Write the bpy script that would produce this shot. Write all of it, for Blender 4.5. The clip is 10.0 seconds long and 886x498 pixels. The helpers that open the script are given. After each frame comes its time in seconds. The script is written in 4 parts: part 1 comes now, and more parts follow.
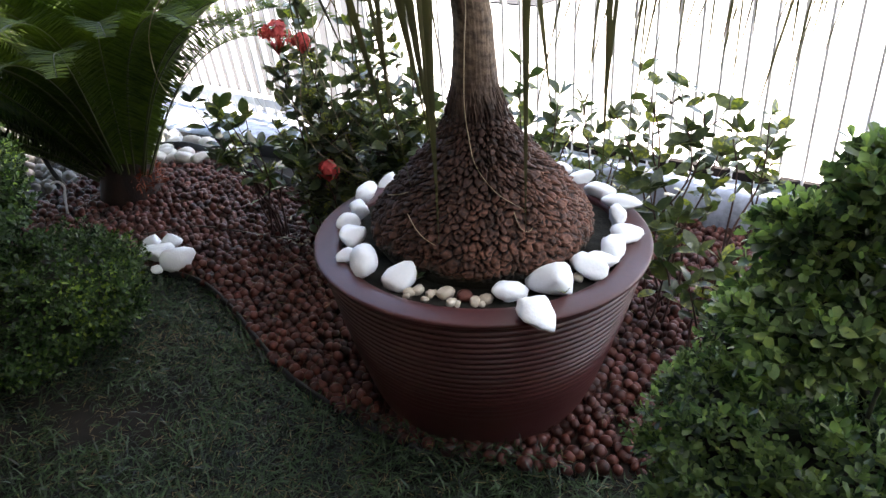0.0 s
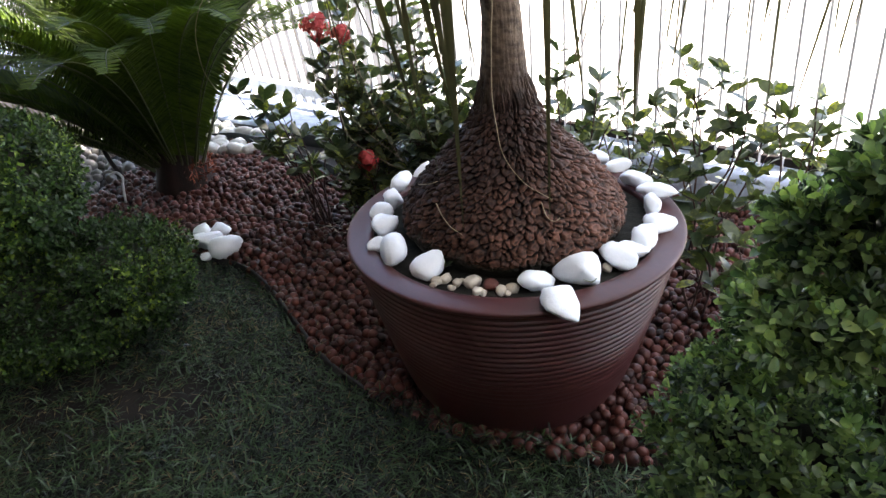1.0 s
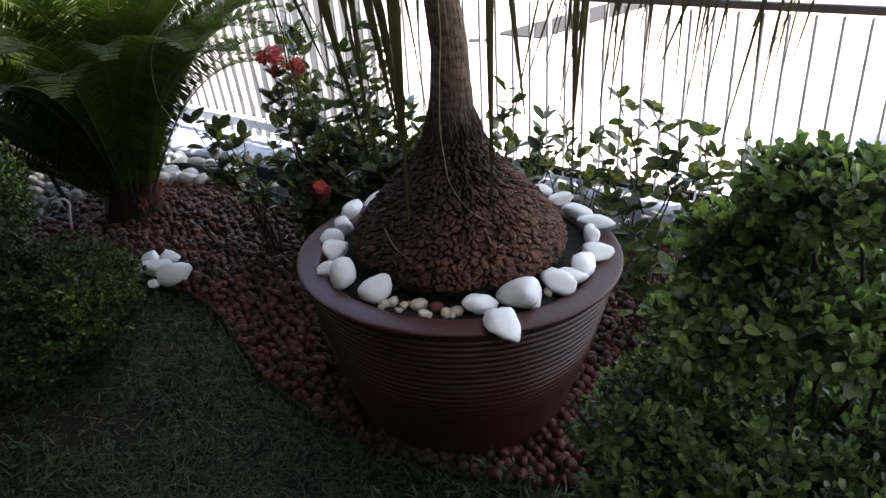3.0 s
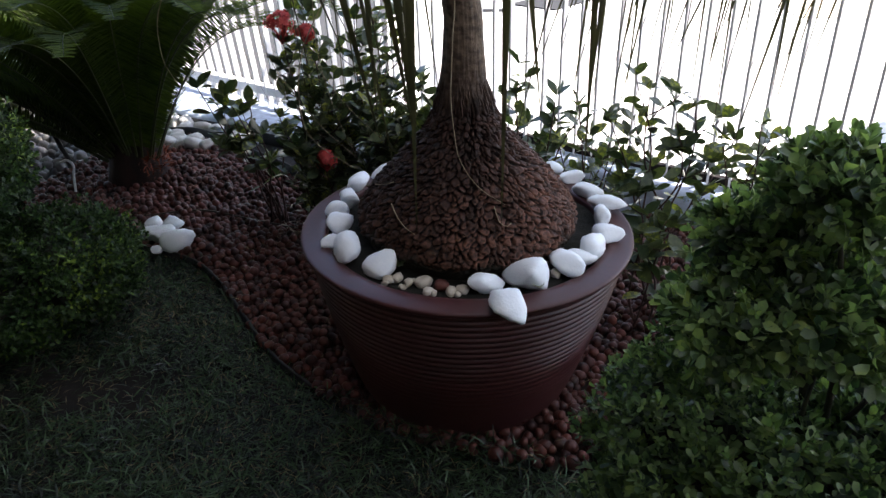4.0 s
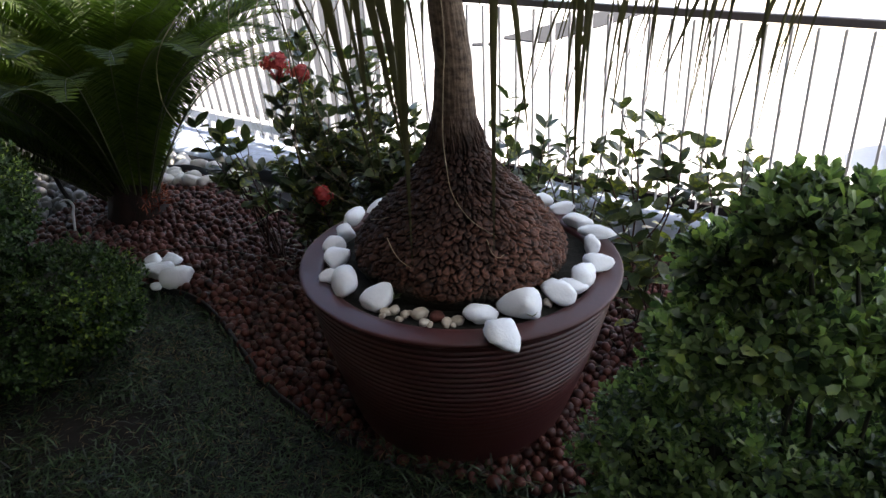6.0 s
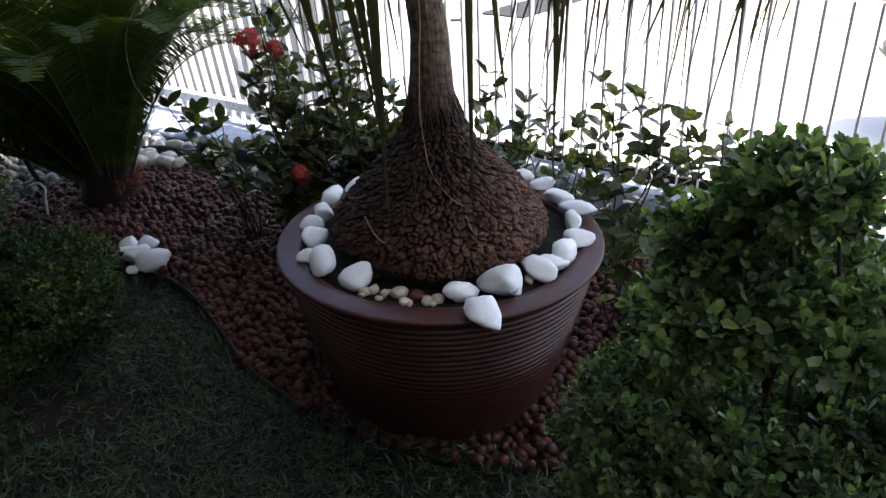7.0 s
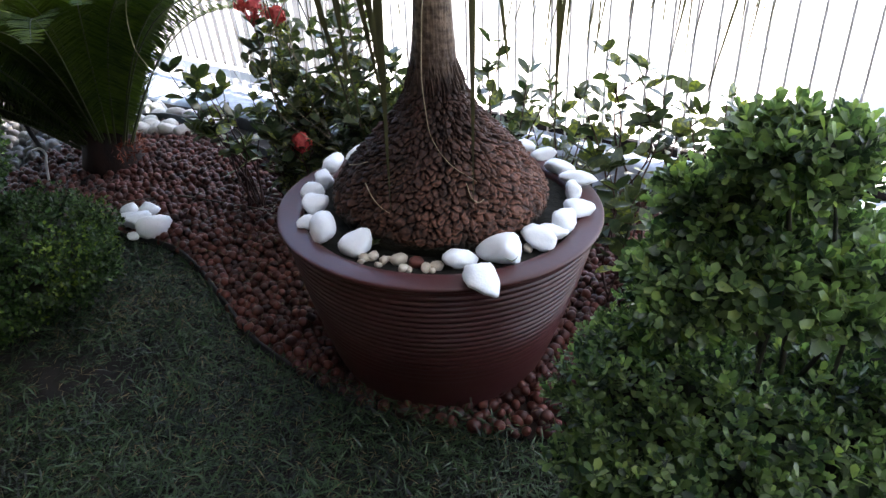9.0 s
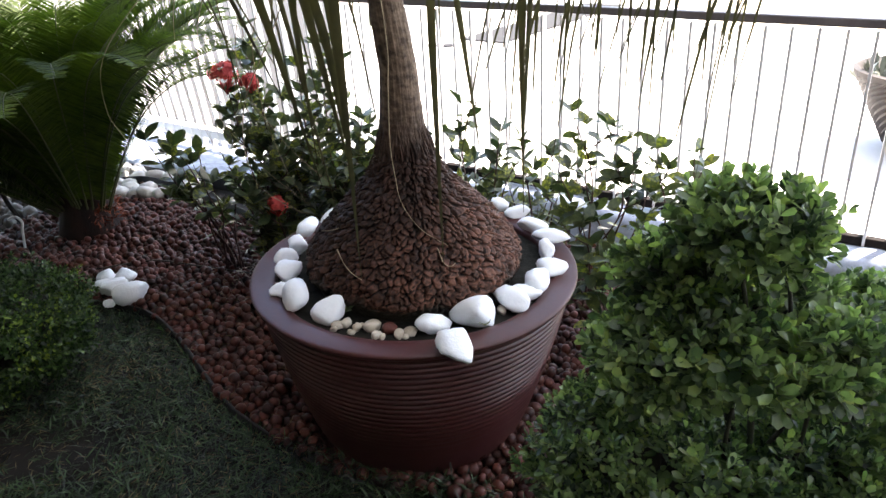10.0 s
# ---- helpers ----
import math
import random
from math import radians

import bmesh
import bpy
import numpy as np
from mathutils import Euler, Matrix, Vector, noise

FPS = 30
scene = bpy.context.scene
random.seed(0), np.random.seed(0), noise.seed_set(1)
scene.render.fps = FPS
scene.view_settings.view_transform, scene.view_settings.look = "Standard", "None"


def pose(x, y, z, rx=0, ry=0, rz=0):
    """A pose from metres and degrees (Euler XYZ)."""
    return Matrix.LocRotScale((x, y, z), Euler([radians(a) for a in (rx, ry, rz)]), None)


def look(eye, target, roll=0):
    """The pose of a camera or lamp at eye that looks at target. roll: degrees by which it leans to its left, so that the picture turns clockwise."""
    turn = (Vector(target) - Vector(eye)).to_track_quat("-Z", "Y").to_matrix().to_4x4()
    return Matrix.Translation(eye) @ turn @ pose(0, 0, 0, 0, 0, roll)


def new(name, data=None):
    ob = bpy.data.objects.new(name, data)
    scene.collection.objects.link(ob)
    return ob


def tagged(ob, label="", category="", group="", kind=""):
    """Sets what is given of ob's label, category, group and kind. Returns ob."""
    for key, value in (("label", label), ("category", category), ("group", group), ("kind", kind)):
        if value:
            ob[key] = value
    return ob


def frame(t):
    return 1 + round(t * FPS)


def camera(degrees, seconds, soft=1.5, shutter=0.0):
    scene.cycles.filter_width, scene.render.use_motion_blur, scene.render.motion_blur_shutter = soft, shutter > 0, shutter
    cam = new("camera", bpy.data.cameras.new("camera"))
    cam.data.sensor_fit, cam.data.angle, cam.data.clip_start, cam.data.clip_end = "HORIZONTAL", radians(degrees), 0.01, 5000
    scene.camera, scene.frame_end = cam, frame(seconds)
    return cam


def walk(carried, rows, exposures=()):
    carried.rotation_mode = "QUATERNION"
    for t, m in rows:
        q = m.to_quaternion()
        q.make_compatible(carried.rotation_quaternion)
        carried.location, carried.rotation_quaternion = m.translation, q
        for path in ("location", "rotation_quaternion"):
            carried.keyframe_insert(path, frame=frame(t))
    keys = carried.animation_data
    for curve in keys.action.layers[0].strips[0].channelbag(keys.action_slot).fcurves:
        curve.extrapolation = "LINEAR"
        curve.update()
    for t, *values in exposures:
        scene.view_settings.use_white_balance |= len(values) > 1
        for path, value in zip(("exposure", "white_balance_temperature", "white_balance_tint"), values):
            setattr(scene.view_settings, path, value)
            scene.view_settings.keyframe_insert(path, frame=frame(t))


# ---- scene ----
cam = camera(65.3, 10.0)
ROWS = [
    (0.0, -0.0000, -1.4859, 1.2103, -28.675, 1.901, 2.594),
    (0.5, 0.0460, -1.4696, 1.1931, -30.763, 4.411, 4.497),
    (1.0, 0.0643, -1.4915, 1.2143, -29.401, 4.009, 6.875),
    (1.5, 0.0614, -1.4938, 1.2015, -29.737, 4.292, 7.670),
    (2.0, 0.0826, -1.5383, 1.2464, -26.172, 2.797, 6.908),
    (2.5, 0.0757, -1.5539, 1.2353, -26.502, 2.505, 6.301),
    (2.7, 0.0831, -1.5583, 1.2235, -26.185, 2.383, 3.918),
    (3.8, 0.0799, -1.5200, 1.1951, -27.832, 0.129, 5.082),
    (4.0, 0.0776, -1.5182, 1.2048, -28.583, 0.066, 5.057),
    (4.5, 0.0778, -1.4939, 1.2060, -28.619, 1.022, 3.499),
    (5.0, 0.0684, -1.5327, 1.2226, -26.442, 2.652, 5.723),
    (5.5, 0.0766, -1.5547, 1.2246, -26.446, 1.214, 5.643),
    (5.7, 0.0805, -1.5531, 1.2316, -26.108, 1.293, 4.445),
    (6.8, 0.0852, -1.5575, 1.2209, -26.931, 0.503, 3.925),
    (7.0, 0.0907, -1.5355, 1.2185, -27.918, 1.112, 2.574),
    (7.5, 0.0873, -1.5362, 1.2311, -26.659, 1.093, 3.102),
    (8.0, 0.0890, -1.5369, 1.2216, -27.331, 1.036, 2.762),
    (8.5, 0.0855, -1.5477, 1.1910, -30.008, -0.495, 2.803),
    (9.0, 0.0945, -1.5476, 1.2065, -29.983, 0.476, 3.038),
    (9.5, 0.0989, -1.5544, 1.2018, -29.806, -0.608, 3.060),
    (10.0, 0.1295, -1.5264, 1.2402, -26.201, 1.582, 1.372),
]
walk(cam, [(t, pose(x, y, z, 90 + pitch, roll, yaw)) for t, x, y, z, pitch, roll, yaw in ROWS],
     exposures=[(t, e, 6550 if 3.9 < t < 4.6 or 6.9 < t < 9.2 else 7000, 14) for t, e in ((0.0, 3.42), (1.0, 3.42), (1.5, 3.57), (2.0, 3.52), (2.5, 2.97), (4.0, 2.37), (4.5, 2.82), (5.0, 2.87), (5.5, 2.62), (7.0, 2.32), (7.5, 2.42),
                                                             (8.0, 2.42), (8.5, 2.57), (9.0, 3.27), (9.5, 3.47), (10.0, 3.24))])

# ---- light ----
SUN_EL, SUN_AZ = 52.0, 60.0            # degrees above the horizon; compass from +y towards +x
world = bpy.data.worlds.new("sky")
scene.world = world
world.use_nodes = True
wn = world.node_tree
sky = wn.nodes.new("ShaderNodeTexSky")
sky.sky_type, sky.sun_disc = "NISHITA", False
sky.sun_elevation, sky.sun_rotation = radians(SUN_EL), radians(SUN_AZ)
wn.links.new(sky.outputs[0], wn.nodes["Background"].inputs[0])
wn.nodes["Background"].inputs[1].default_value = 0.10
sun = new("sun", bpy.data.lights.new("sun", "SUN"))
sun.data.energy, sun.data.angle, sun.data.color = 4.0, radians(0.55), (1.0, 0.95, 0.87)
sd = Vector((math.sin(radians(SUN_AZ)) * math.cos(radians(SUN_EL)), math.cos(radians(SUN_AZ)) * math.cos(radians(SUN_EL)), math.sin(radians(SUN_EL))))
sun.matrix_world = look(sd * 20, (0, 0, 0))


# ---- materials ----
def material(name, dark, light, scale=20.0, rough=0.6, bump=0.2, fine=180.0, island=0.0, per_object=0.0, metal=0.0,
             translucent=0.0, spots=None, coat=0.0, spec=0.5, stretch=(1, 1, 1), mid=(0.35, 0.7), through_tint=(1.4, 1.55, 0.7)):
    """A surface of two tones: a coarse mottle, a fine grain, a relief, and a shift from piece to piece."""
    m = bpy.data.materials.new(name)
    m.use_nodes = True
    t = m.node_tree
    n, link = t.nodes, t.links.new
    out, bsdf = n["Material Output"], n["Principled BSDF"]
    geo, tex = n.new("ShaderNodeNewGeometry"), n.new("ShaderNodeTexCoord")
    mp = n.new("ShaderNodeMapping")
    mp.inputs["Scale"].default_value = stretch
    link(tex.outputs["Object"], mp.inputs["Vector"])
    a, b = n.new("ShaderNodeTexNoise"), n.new("ShaderNodeTexNoise")
    for node, s, d in ((a, scale, 5.0), (b, fine, 3.0)):
        link(mp.outputs[0], node.inputs["Vector"])
        node.inputs["Scale"].default_value, node.inputs["Detail"].default_value = s, d
    add = n.new("ShaderNodeMath")
    add.operation = "MULTIPLY_ADD"
    link(b.outputs[0], add.inputs[0])
    add.inputs[1].default_value = 0.35
    link(a.outputs[0], add.inputs[2])
    last = add.outputs[0]
    for on, sock in ((island, geo.outputs["Random Per Island"]), (per_object, None)):
        if on:
            if sock is None:
                sock = n.new("ShaderNodeObjectInfo").outputs["Random"]
            k = n.new("ShaderNodeMath")
            k.operation = "MULTIPLY_ADD"
            link(sock, k.inputs[0])
            k.inputs[1].default_value = on
            k2 = n.new("ShaderNodeMath")
            k2.operation = "SUBTRACT"
            link(last, k2.inputs[0])
            k2.inputs[1].default_value = on / 2
            link(k2.outputs[0], k.inputs[2])
            last = k.outputs[0]
    ramp = n.new("ShaderNodeValToRGB")
    link(last, ramp.inputs[0])
    e = ramp.color_ramp.elements
    e[0].position, e[0].color = mid[0] + 0.1, (*dark, 1)
    e[1].position, e[1].color = mid[1] + 0.2, (*light, 1)
    if spots:
        x = e.new(min(0.99, mid[1] + 0.27))
        x.color = (*spots, 1)
    link(ramp.outputs[0], bsdf.inputs["Base Color"])
    bsdf.inputs["Roughness"].default_value, bsdf.inputs["Metallic"].default_value = rough, metal
    bsdf.inputs["Specular IOR Level"].default_value = spec
    bsdf.inputs["Coat Weight"].default_value = coat
    if bump:
        bp = n.new("ShaderNodeBump")
        bp.inputs["Strength"].default_value, bp.inputs["Distance"].default_value = bump, 0.004
        link(add.outputs[0], bp.inputs["Height"])
        link(bp.outputs[0], bsdf.inputs["Normal"])
    if translucent:
        tr, mix = n.new("ShaderNodeBsdfTranslucent"), n.new("ShaderNodeMixShader")
        hue = n.new("ShaderNodeMix")
        hue.data_type, hue.blend_type = "RGBA", "MULTIPLY"
        hue.inputs[0].default_value = 1.0
        link(ramp.outputs[0], hue.inputs[6])
        hue.inputs[7].default_value = (*through_tint, 1)
        link(hue.outputs[2], tr.inputs[0])
        mix.inputs[0].default_value = translucent
        link(bsdf.outputs[0], mix.inputs[1])
        link(tr.outputs[0], mix.inputs[2])
        link(mix.outputs[0], out.inputs[0])
    return m


M = {
    "soil": material("garden soil", (0.014, 0.008, 0.006), (0.040, 0.024, 0.016), 14, 0.95, 0.6, 120),
    "turf": material("turf thatch", (0.003, 0.0022, 0.0018), (0.013, 0.009, 0.006), 9, 0.95, 0.6, 160),
    "grass": material("grass blades", (0.003, 0.010, 0.005), (0.050, 0.095, 0.038), 5, 0.45, 0, 60, island=0.6, translucent=0.2),
    "straw": material("dry grass", (0.088, 0.066, 0.033), (0.248, 0.197, 0.110), 30, 0.7, 0, 90, island=0.3, translucent=0.2),
    "clay": material("fired clay pebbles", (0.020, 0.007, 0.006), (0.115, 0.034, 0.024), 25, 0.52, 0.25, 260, spec=0.30, island=0.3),
    "clay_one": material("fired clay pebble", (0.020, 0.007, 0.006), (0.115, 0.034, 0.024), 25, 0.52, 0.25, 260, spec=0.30, per_object=0.3),
    "pot": material("brown glazed pot", (0.042, 0.0108, 0.0112), (0.072, 0.0190, 0.0178), 4, 0.44, 0.08, 90, coat=0.08, spec=0.40),
    "inside": material("moist potting mix", (0.008, 0.008, 0.007), (0.026, 0.025, 0.020), 30, 0.95, 1.0, 150, spec=0.2),
    "stone": material("white marble stone", (0.80, 0.85, 0.90), (0.90, 0.93, 0.96), 9, 0.55, 0.45, 150, per_object=0.12),
    "beige": material("beige pebble", (0.42, 0.36, 0.28), (0.66, 0.60, 0.50), 20, 0.55, 0.1, 200, per_object=0.3),
    "gravel": material("white gravel", (0.34, 0.32, 0.30), (0.64, 0.62, 0.60), 14, 0.6, 0.2, 160, island=0.25),
    "gravel_shade": material("white gravel darkened for shade", (0.062, 0.057, 0.054), (0.22, 0.205, 0.195), 14, 0.7, 0.2, 160, island=0.3),
    "strap": material("strap leaves", (0.030, 0.029, 0.013), (0.088, 0.082, 0.033), 3, 0.5, 0, 60, island=0.3, per_object=0.25, translucent=0.07),
    "box_deep": material("deep green box leaves", (0.012, 0.032, 0.009), (0.058, 0.116, 0.026), 3.5, 0.44, 0, 60, island=0.60, translucent=0.30, spots=(0.20, 0.29, 0.05)),
    "box": material("box leaves", (0.024, 0.050, 0.025), (0.205, 0.298, 0.114), 22, 0.34, 0, 60, island=0.50, translucent=0.44, spec=0.6, spots=(0.29, 0.37, 0.12), through_tint=(1.2, 1.4, 0.85)),
    "box_dark": material("near-black bush core and stems", (0.008, 0.010, 0.006), (0.035, 0.035, 0.018), 30, 0.9, 0.9, 120),
    "twig": material("reddish brown twigs", (0.030, 0.013, 0.011), (0.085, 0.040, 0.031), 40, 0.8, 0.3, 200),
    "frond": material("sago fronds", (0.018, 0.036, 0.008), (0.086, 0.126, 0.020), 2.5, 0.62, 0, 40, island=0.25, translucent=0.50, spec=0.22),
    "rachis": material("frond midribs", (0.022, 0.036, 0.008), (0.055, 0.070, 0.016), 12, 0.5, 0.1, 90),
    "fibre": material("reddish palm fibre", (0.006, 0.003, 0.003), (0.026, 0.011, 0.008), 30, 0.95, 0.7, 200, stretch=(1, 1, 0.3)),
    "rust": material("orange dry fibres", (0.13, 0.030, 0.014), (0.34, 0.085, 0.035), 30, 0.9, 0.0, 90, island=0.3),
    "ixora": material("glossy shrub leaves", (0.026, 0.044, 0.022), (0.095, 0.116, 0.050), 5, 0.30, 0, 60, per_object=0.55, translucent=0.32, spots=(0.28, 0.30, 0.06)),
    "thread": material("dry pale leaf threads", (0.16, 0.12, 0.07), (0.34, 0.28, 0.18), 30, 0.7, 0.0, 90),
    "litter": material("dry leaf litter", (0.16, 0.12, 0.09), (0.42, 0.36, 0.29), 30, 0.8, 0, 90, island=0.4),
    "petal": material("red petals", (0.32, 0.024, 0.026), (0.54, 0.060, 0.055), 20, 0.6, 0, 90, island=0.4, translucent=0.2),
    "paint": material("off-white fence paint", (0.56, 0.545, 0.54), (0.66, 0.645, 0.64), 7, 0.45, 0.1, 120),
    "rail": material("grey-brown rail tone", (0.085, 0.070, 0.070), (0.15, 0.130, 0.128), 7, 0.5, 0.1, 120),
    # white-wash tinted blue: the skylight on the kerb is put into the colour
    "kerb": material("white-washed kerb", (0.19, 0.215, 0.265), (0.46, 0.53, 0.66), 11, 0.75, 0.7, 70, mid=(0.36, 0.60)),
    "yard": material("pale concrete yard", (0.74, 0.72, 0.685), (0.84, 0.825, 0.795), 1.5, 0.8, 0.2, 40),
    "band": material("dark grey strip", (0.005, 0.0045, 0.005), (0.011, 0.010, 0.011), 6, 0.9, 0.2, 60),
    "street": material("grey asphalt", (0.019, 0.018, 0.018), (0.030, 0.028, 0.028), 3, 0.85, 0.3, 60),
    "cream": material("cream paving", (0.50, 0.42, 0.30), (0.66, 0.57, 0.43), 3, 0.8, 0.2, 50),
    "black": material("black garden edging", (0.010, 0.010, 0.011), (0.030, 0.030, 0.031), 20, 0.6, 0.1, 120, spec=0.25),
    "rail_shade": material("rail with backlit shade in its colour", (0.006, 0.005, 0.005), (0.020, 0.016, 0.015), 20, 0.85, 0.1, 120, spec=0.1),
    "cable": material("brown drip hose", (0.03, 0.022, 0.018), (0.09, 0.07, 0.055), 20, 0.6, 0.1, 120),
    "stake": material("white plastic stake", (0.55, 0.55, 0.55), (0.75, 0.75, 0.74), 20, 0.5, 0.05, 120),
    "wall": material("plain brown added wall", (0.17, 0.150, 0.130), (0.23, 0.205, 0.180), 2, 0.85, 0.2, 60),
    "sheeting": material("translucent added sheeting", (0.160, 0.172, 0.190), (0.21, 0.225, 0.247), 2, 0.5, 0.0, 60, translucent=0.90, through_tint=(1, 1, 1)),
    "pale": material("pale succulent leaves", (0.10, 0.115, 0.09), (0.22, 0.235, 0.19), 10, 0.5, 0.0, 60, island=0.3),
    "wicker": material("brown woven cane", (0.008, 0.005, 0.004), (0.026, 0.014, 0.010), 40, 0.7, 0.5, 160),
}


# ---- mesh helpers ----
def mesh(name, verts, faces, mat, smooth=True):
    me = bpy.data.meshes.new(name)
    me.from_pydata([tuple(v) for v in verts], [], [tuple(int(i) for i in f) for f in faces])
    me.materials.append(mat)
    if smooth:
        me.polygons.foreach_set("use_smooth", [True] * len(me.polygons))
    me.update()
    return me


def put(name, me, parent=None, at=None, label="", category="", group="", kind=""):
    ob = new(name, me)
    ob.parent = parent
    if at is not None:
        ob.matrix_basis = at
    return tagged(ob, label, category, group, kind)


def thing(name, at, label, category, group="", kind=""):
    ob = new(name)
    ob.matrix_basis = at
    ob.empty_display_size = 0.05
    return tagged(ob, label, category, group, kind)


def merge(chunks):
    """Joins (verts, faces) pairs."""
    vs, fs, k = [], [], 0
    for v, f in chunks:
        vs.extend(v)
        fs.extend([tuple(i + k for i in q) for q in f])
        k += len(v)
    return vs, fs


def tube(points, radii, sides=6):
    pts = [Vector(p) for p in points]
    vs, fs, side = [], [], Vector((0.31, 0.87, 0.21))
    for i, p in enumerate(pts):
        d = (pts[min(i + 1, len(pts) - 1)] - pts[max(i - 1, 0)]).normalized()
        u = d.cross(side)
        u = u.normalized() if u.length > 1e-4 else d.orthogonal().normalized()
        w = d.cross(u)
        for k in range(sides):
            a = 2 * math.pi * k / sides
            vs.append(p + (u * math.cos(a) + w * math.sin(a)) * radii[i])
    for i in range(len(pts) - 1):
        for k in range(sides):
            a, b = i * sides + k, i * sides + (k + 1) % sides
            fs.append((a, b, b + sides, a + sides))
    fs.append(tuple(range(sides))[::-1])
    fs.append(tuple(range((len(pts) - 1) * sides, len(pts) * sides)))
    return vs, fs


def box(sx, sy, sz, bevel=0.0, at=(0, 0, 0)):
    bm = bmesh.new()
    bmesh.ops.create_cube(bm, size=1)
    for v in bm.verts:
        v.co = Vector((v.co.x * sx, v.co.y * sy, v.co.z * sz)) + Vector(at)
    if bevel:
        bmesh.ops.bevel(bm, geom=list(bm.edges), offset=bevel, segments=2, affect="EDGES", profile=0.5)
    bm.verts.index_update()
    r = [v.co.copy() for v in bm.verts], [tuple(v.index for v in f.verts) for f in bm.faces]
    bm.free()
    return r


def ico(sub):
    bm = bmesh.new()
    bmesh.ops.create_icosphere(bm, subdivisions=sub, radius=1)
    bm.verts.index_update()
    r = np.array([v.co[:] for v in bm.verts]), np.array([[v.index for v in f.verts] for f in bm.faces])
    bm.free()
    return r


ICO1, ICO2, ICO3 = ico(1), ico(2), ico(3)
RNG = np.random.default_rng(7)


def unit(a):
    return a / np.maximum(np.linalg.norm(a, axis=-1, keepdims=True), 1e-9)


def blades(pos, axis, normal, length, width, shape, droop=0.0, cup=0.0):
    """Many leaves at once. shape: (how far along, how wide) rows between the base and the tip."""
    axis = unit(axis)
    side = unit(np.cross(axis, normal))
    up = np.cross(side, axis)
    n, vs, rows = len(pos), [], len(shape)
    length, width = np.broadcast_to(length, n)[:, None], np.broadcast_to(width, n)[:, None]
    def spine(u):
        return pos + axis * length * u - up * length * droop * u * u
    vs.append(pos)
    for u, w in shape:
        c = spine(u)
        vs += [c - side * width * w / 2 + up * width * cup * w, c, c + side * width * w / 2 + up * width * cup * w]
    vs.append(spine(1.0))
    v = np.stack(vs, 1)
    k = v.shape[1]
    f = [(0, 2, 1), (0, 3, 2)]
    for i in range(rows - 1):
        a, b = 1 + 3 * i, 4 + 3 * i
        f += [(a, a + 1, b + 1), (a, b + 1, b), (a + 1, a + 2, b + 2), (a + 1, b + 2, b + 1)]
    a = 1 + 3 * (rows - 1)
    f += [(a, a + 1, k - 1), (a + 1, a + 2, k - 1)]
    faces = (np.array(f)[None] + (np.arange(n) * k)[:, None, None]).reshape(-1, 3)
    return v.reshape(-1, 3), faces


def tri_mesh(name, verts, faces, mat, smooth=True):
    me = bpy.data.meshes.new(name)
    me.vertices.add(len(verts))
    me.vertices.foreach_set("co", np.asarray(verts, dtype=np.float32).ravel())
    nf = len(faces)
    me.loops.add(nf * 3)
    me.loops.foreach_set("vertex_index", np.asarray(faces, dtype=np.int32).ravel())
    me.polygons.add(nf)
    me.polygons.foreach_set("loop_start", np.arange(nf, dtype=np.int32) * 3)
    me.polygons.foreach_set("loop_total", np.full(nf, 3, dtype=np.int32))
    if smooth:
        me.polygons.foreach_set("use_smooth", np.ones(nf, dtype=bool))
    me.materials.append(mat)
    me.update(calc_edges=True)
    me.validate()
    return me


def catmull(points, steps=8):
    p = [np.array(q, float) for q in points]
    p = [2 * p[0] - p[1]] + p + [2 * p[-1] - p[-2]]
    out = []
    for i in range(1, len(p) - 2):
        for s in range(steps):
            t = s / steps
            out.append(0.5 * (2 * p[i] + (p[i + 1] - p[i - 1]) * t + (2 * p[i - 1] - 5 * p[i] + 4 * p[i + 1] - p[i + 2]) * t * t
                              + (3 * p[i] - p[i - 1] - 3 * p[i + 1] + p[i + 2]) * t ** 3))
    out.append(p[-2])
    return np.array(out)


def inside(poly, x, y):
    """Which of the points lie within a closed outline."""
    r = np.zeros(len(x), bool)
    for (ax, ay), (bx, by) in zip(poly, np.roll(poly, -1, axis=0)):
        cross = ((ay > y) != (by > y)) & (x < (bx - ax) * (y - ay) / (by - ay + 1e-12) + ax)
        r ^= cross
    return r


def scatter(poly, gap, jitter=0.35):
    """Places in an outline, about gap apart, in a shaken hexagonal order."""
    poly = np.array(poly)
    x0, y0 = poly.min(0)
    x1, y1 = poly.max(0)
    gx, gy = np.meshgrid(np.arange(x0, x1, gap), np.arange(y0, y1, gap * 0.87))
    gx = gx + (np.arange(gx.shape[0]) % 2)[:, None] * gap / 2
    q = np.stack([gx.ravel(), gy.ravel()], 1) + RNG.uniform(-jitter, jitter, (gx.size, 2)) * gap
    return q[inside(poly, q[:, 0], q[:, 1])]


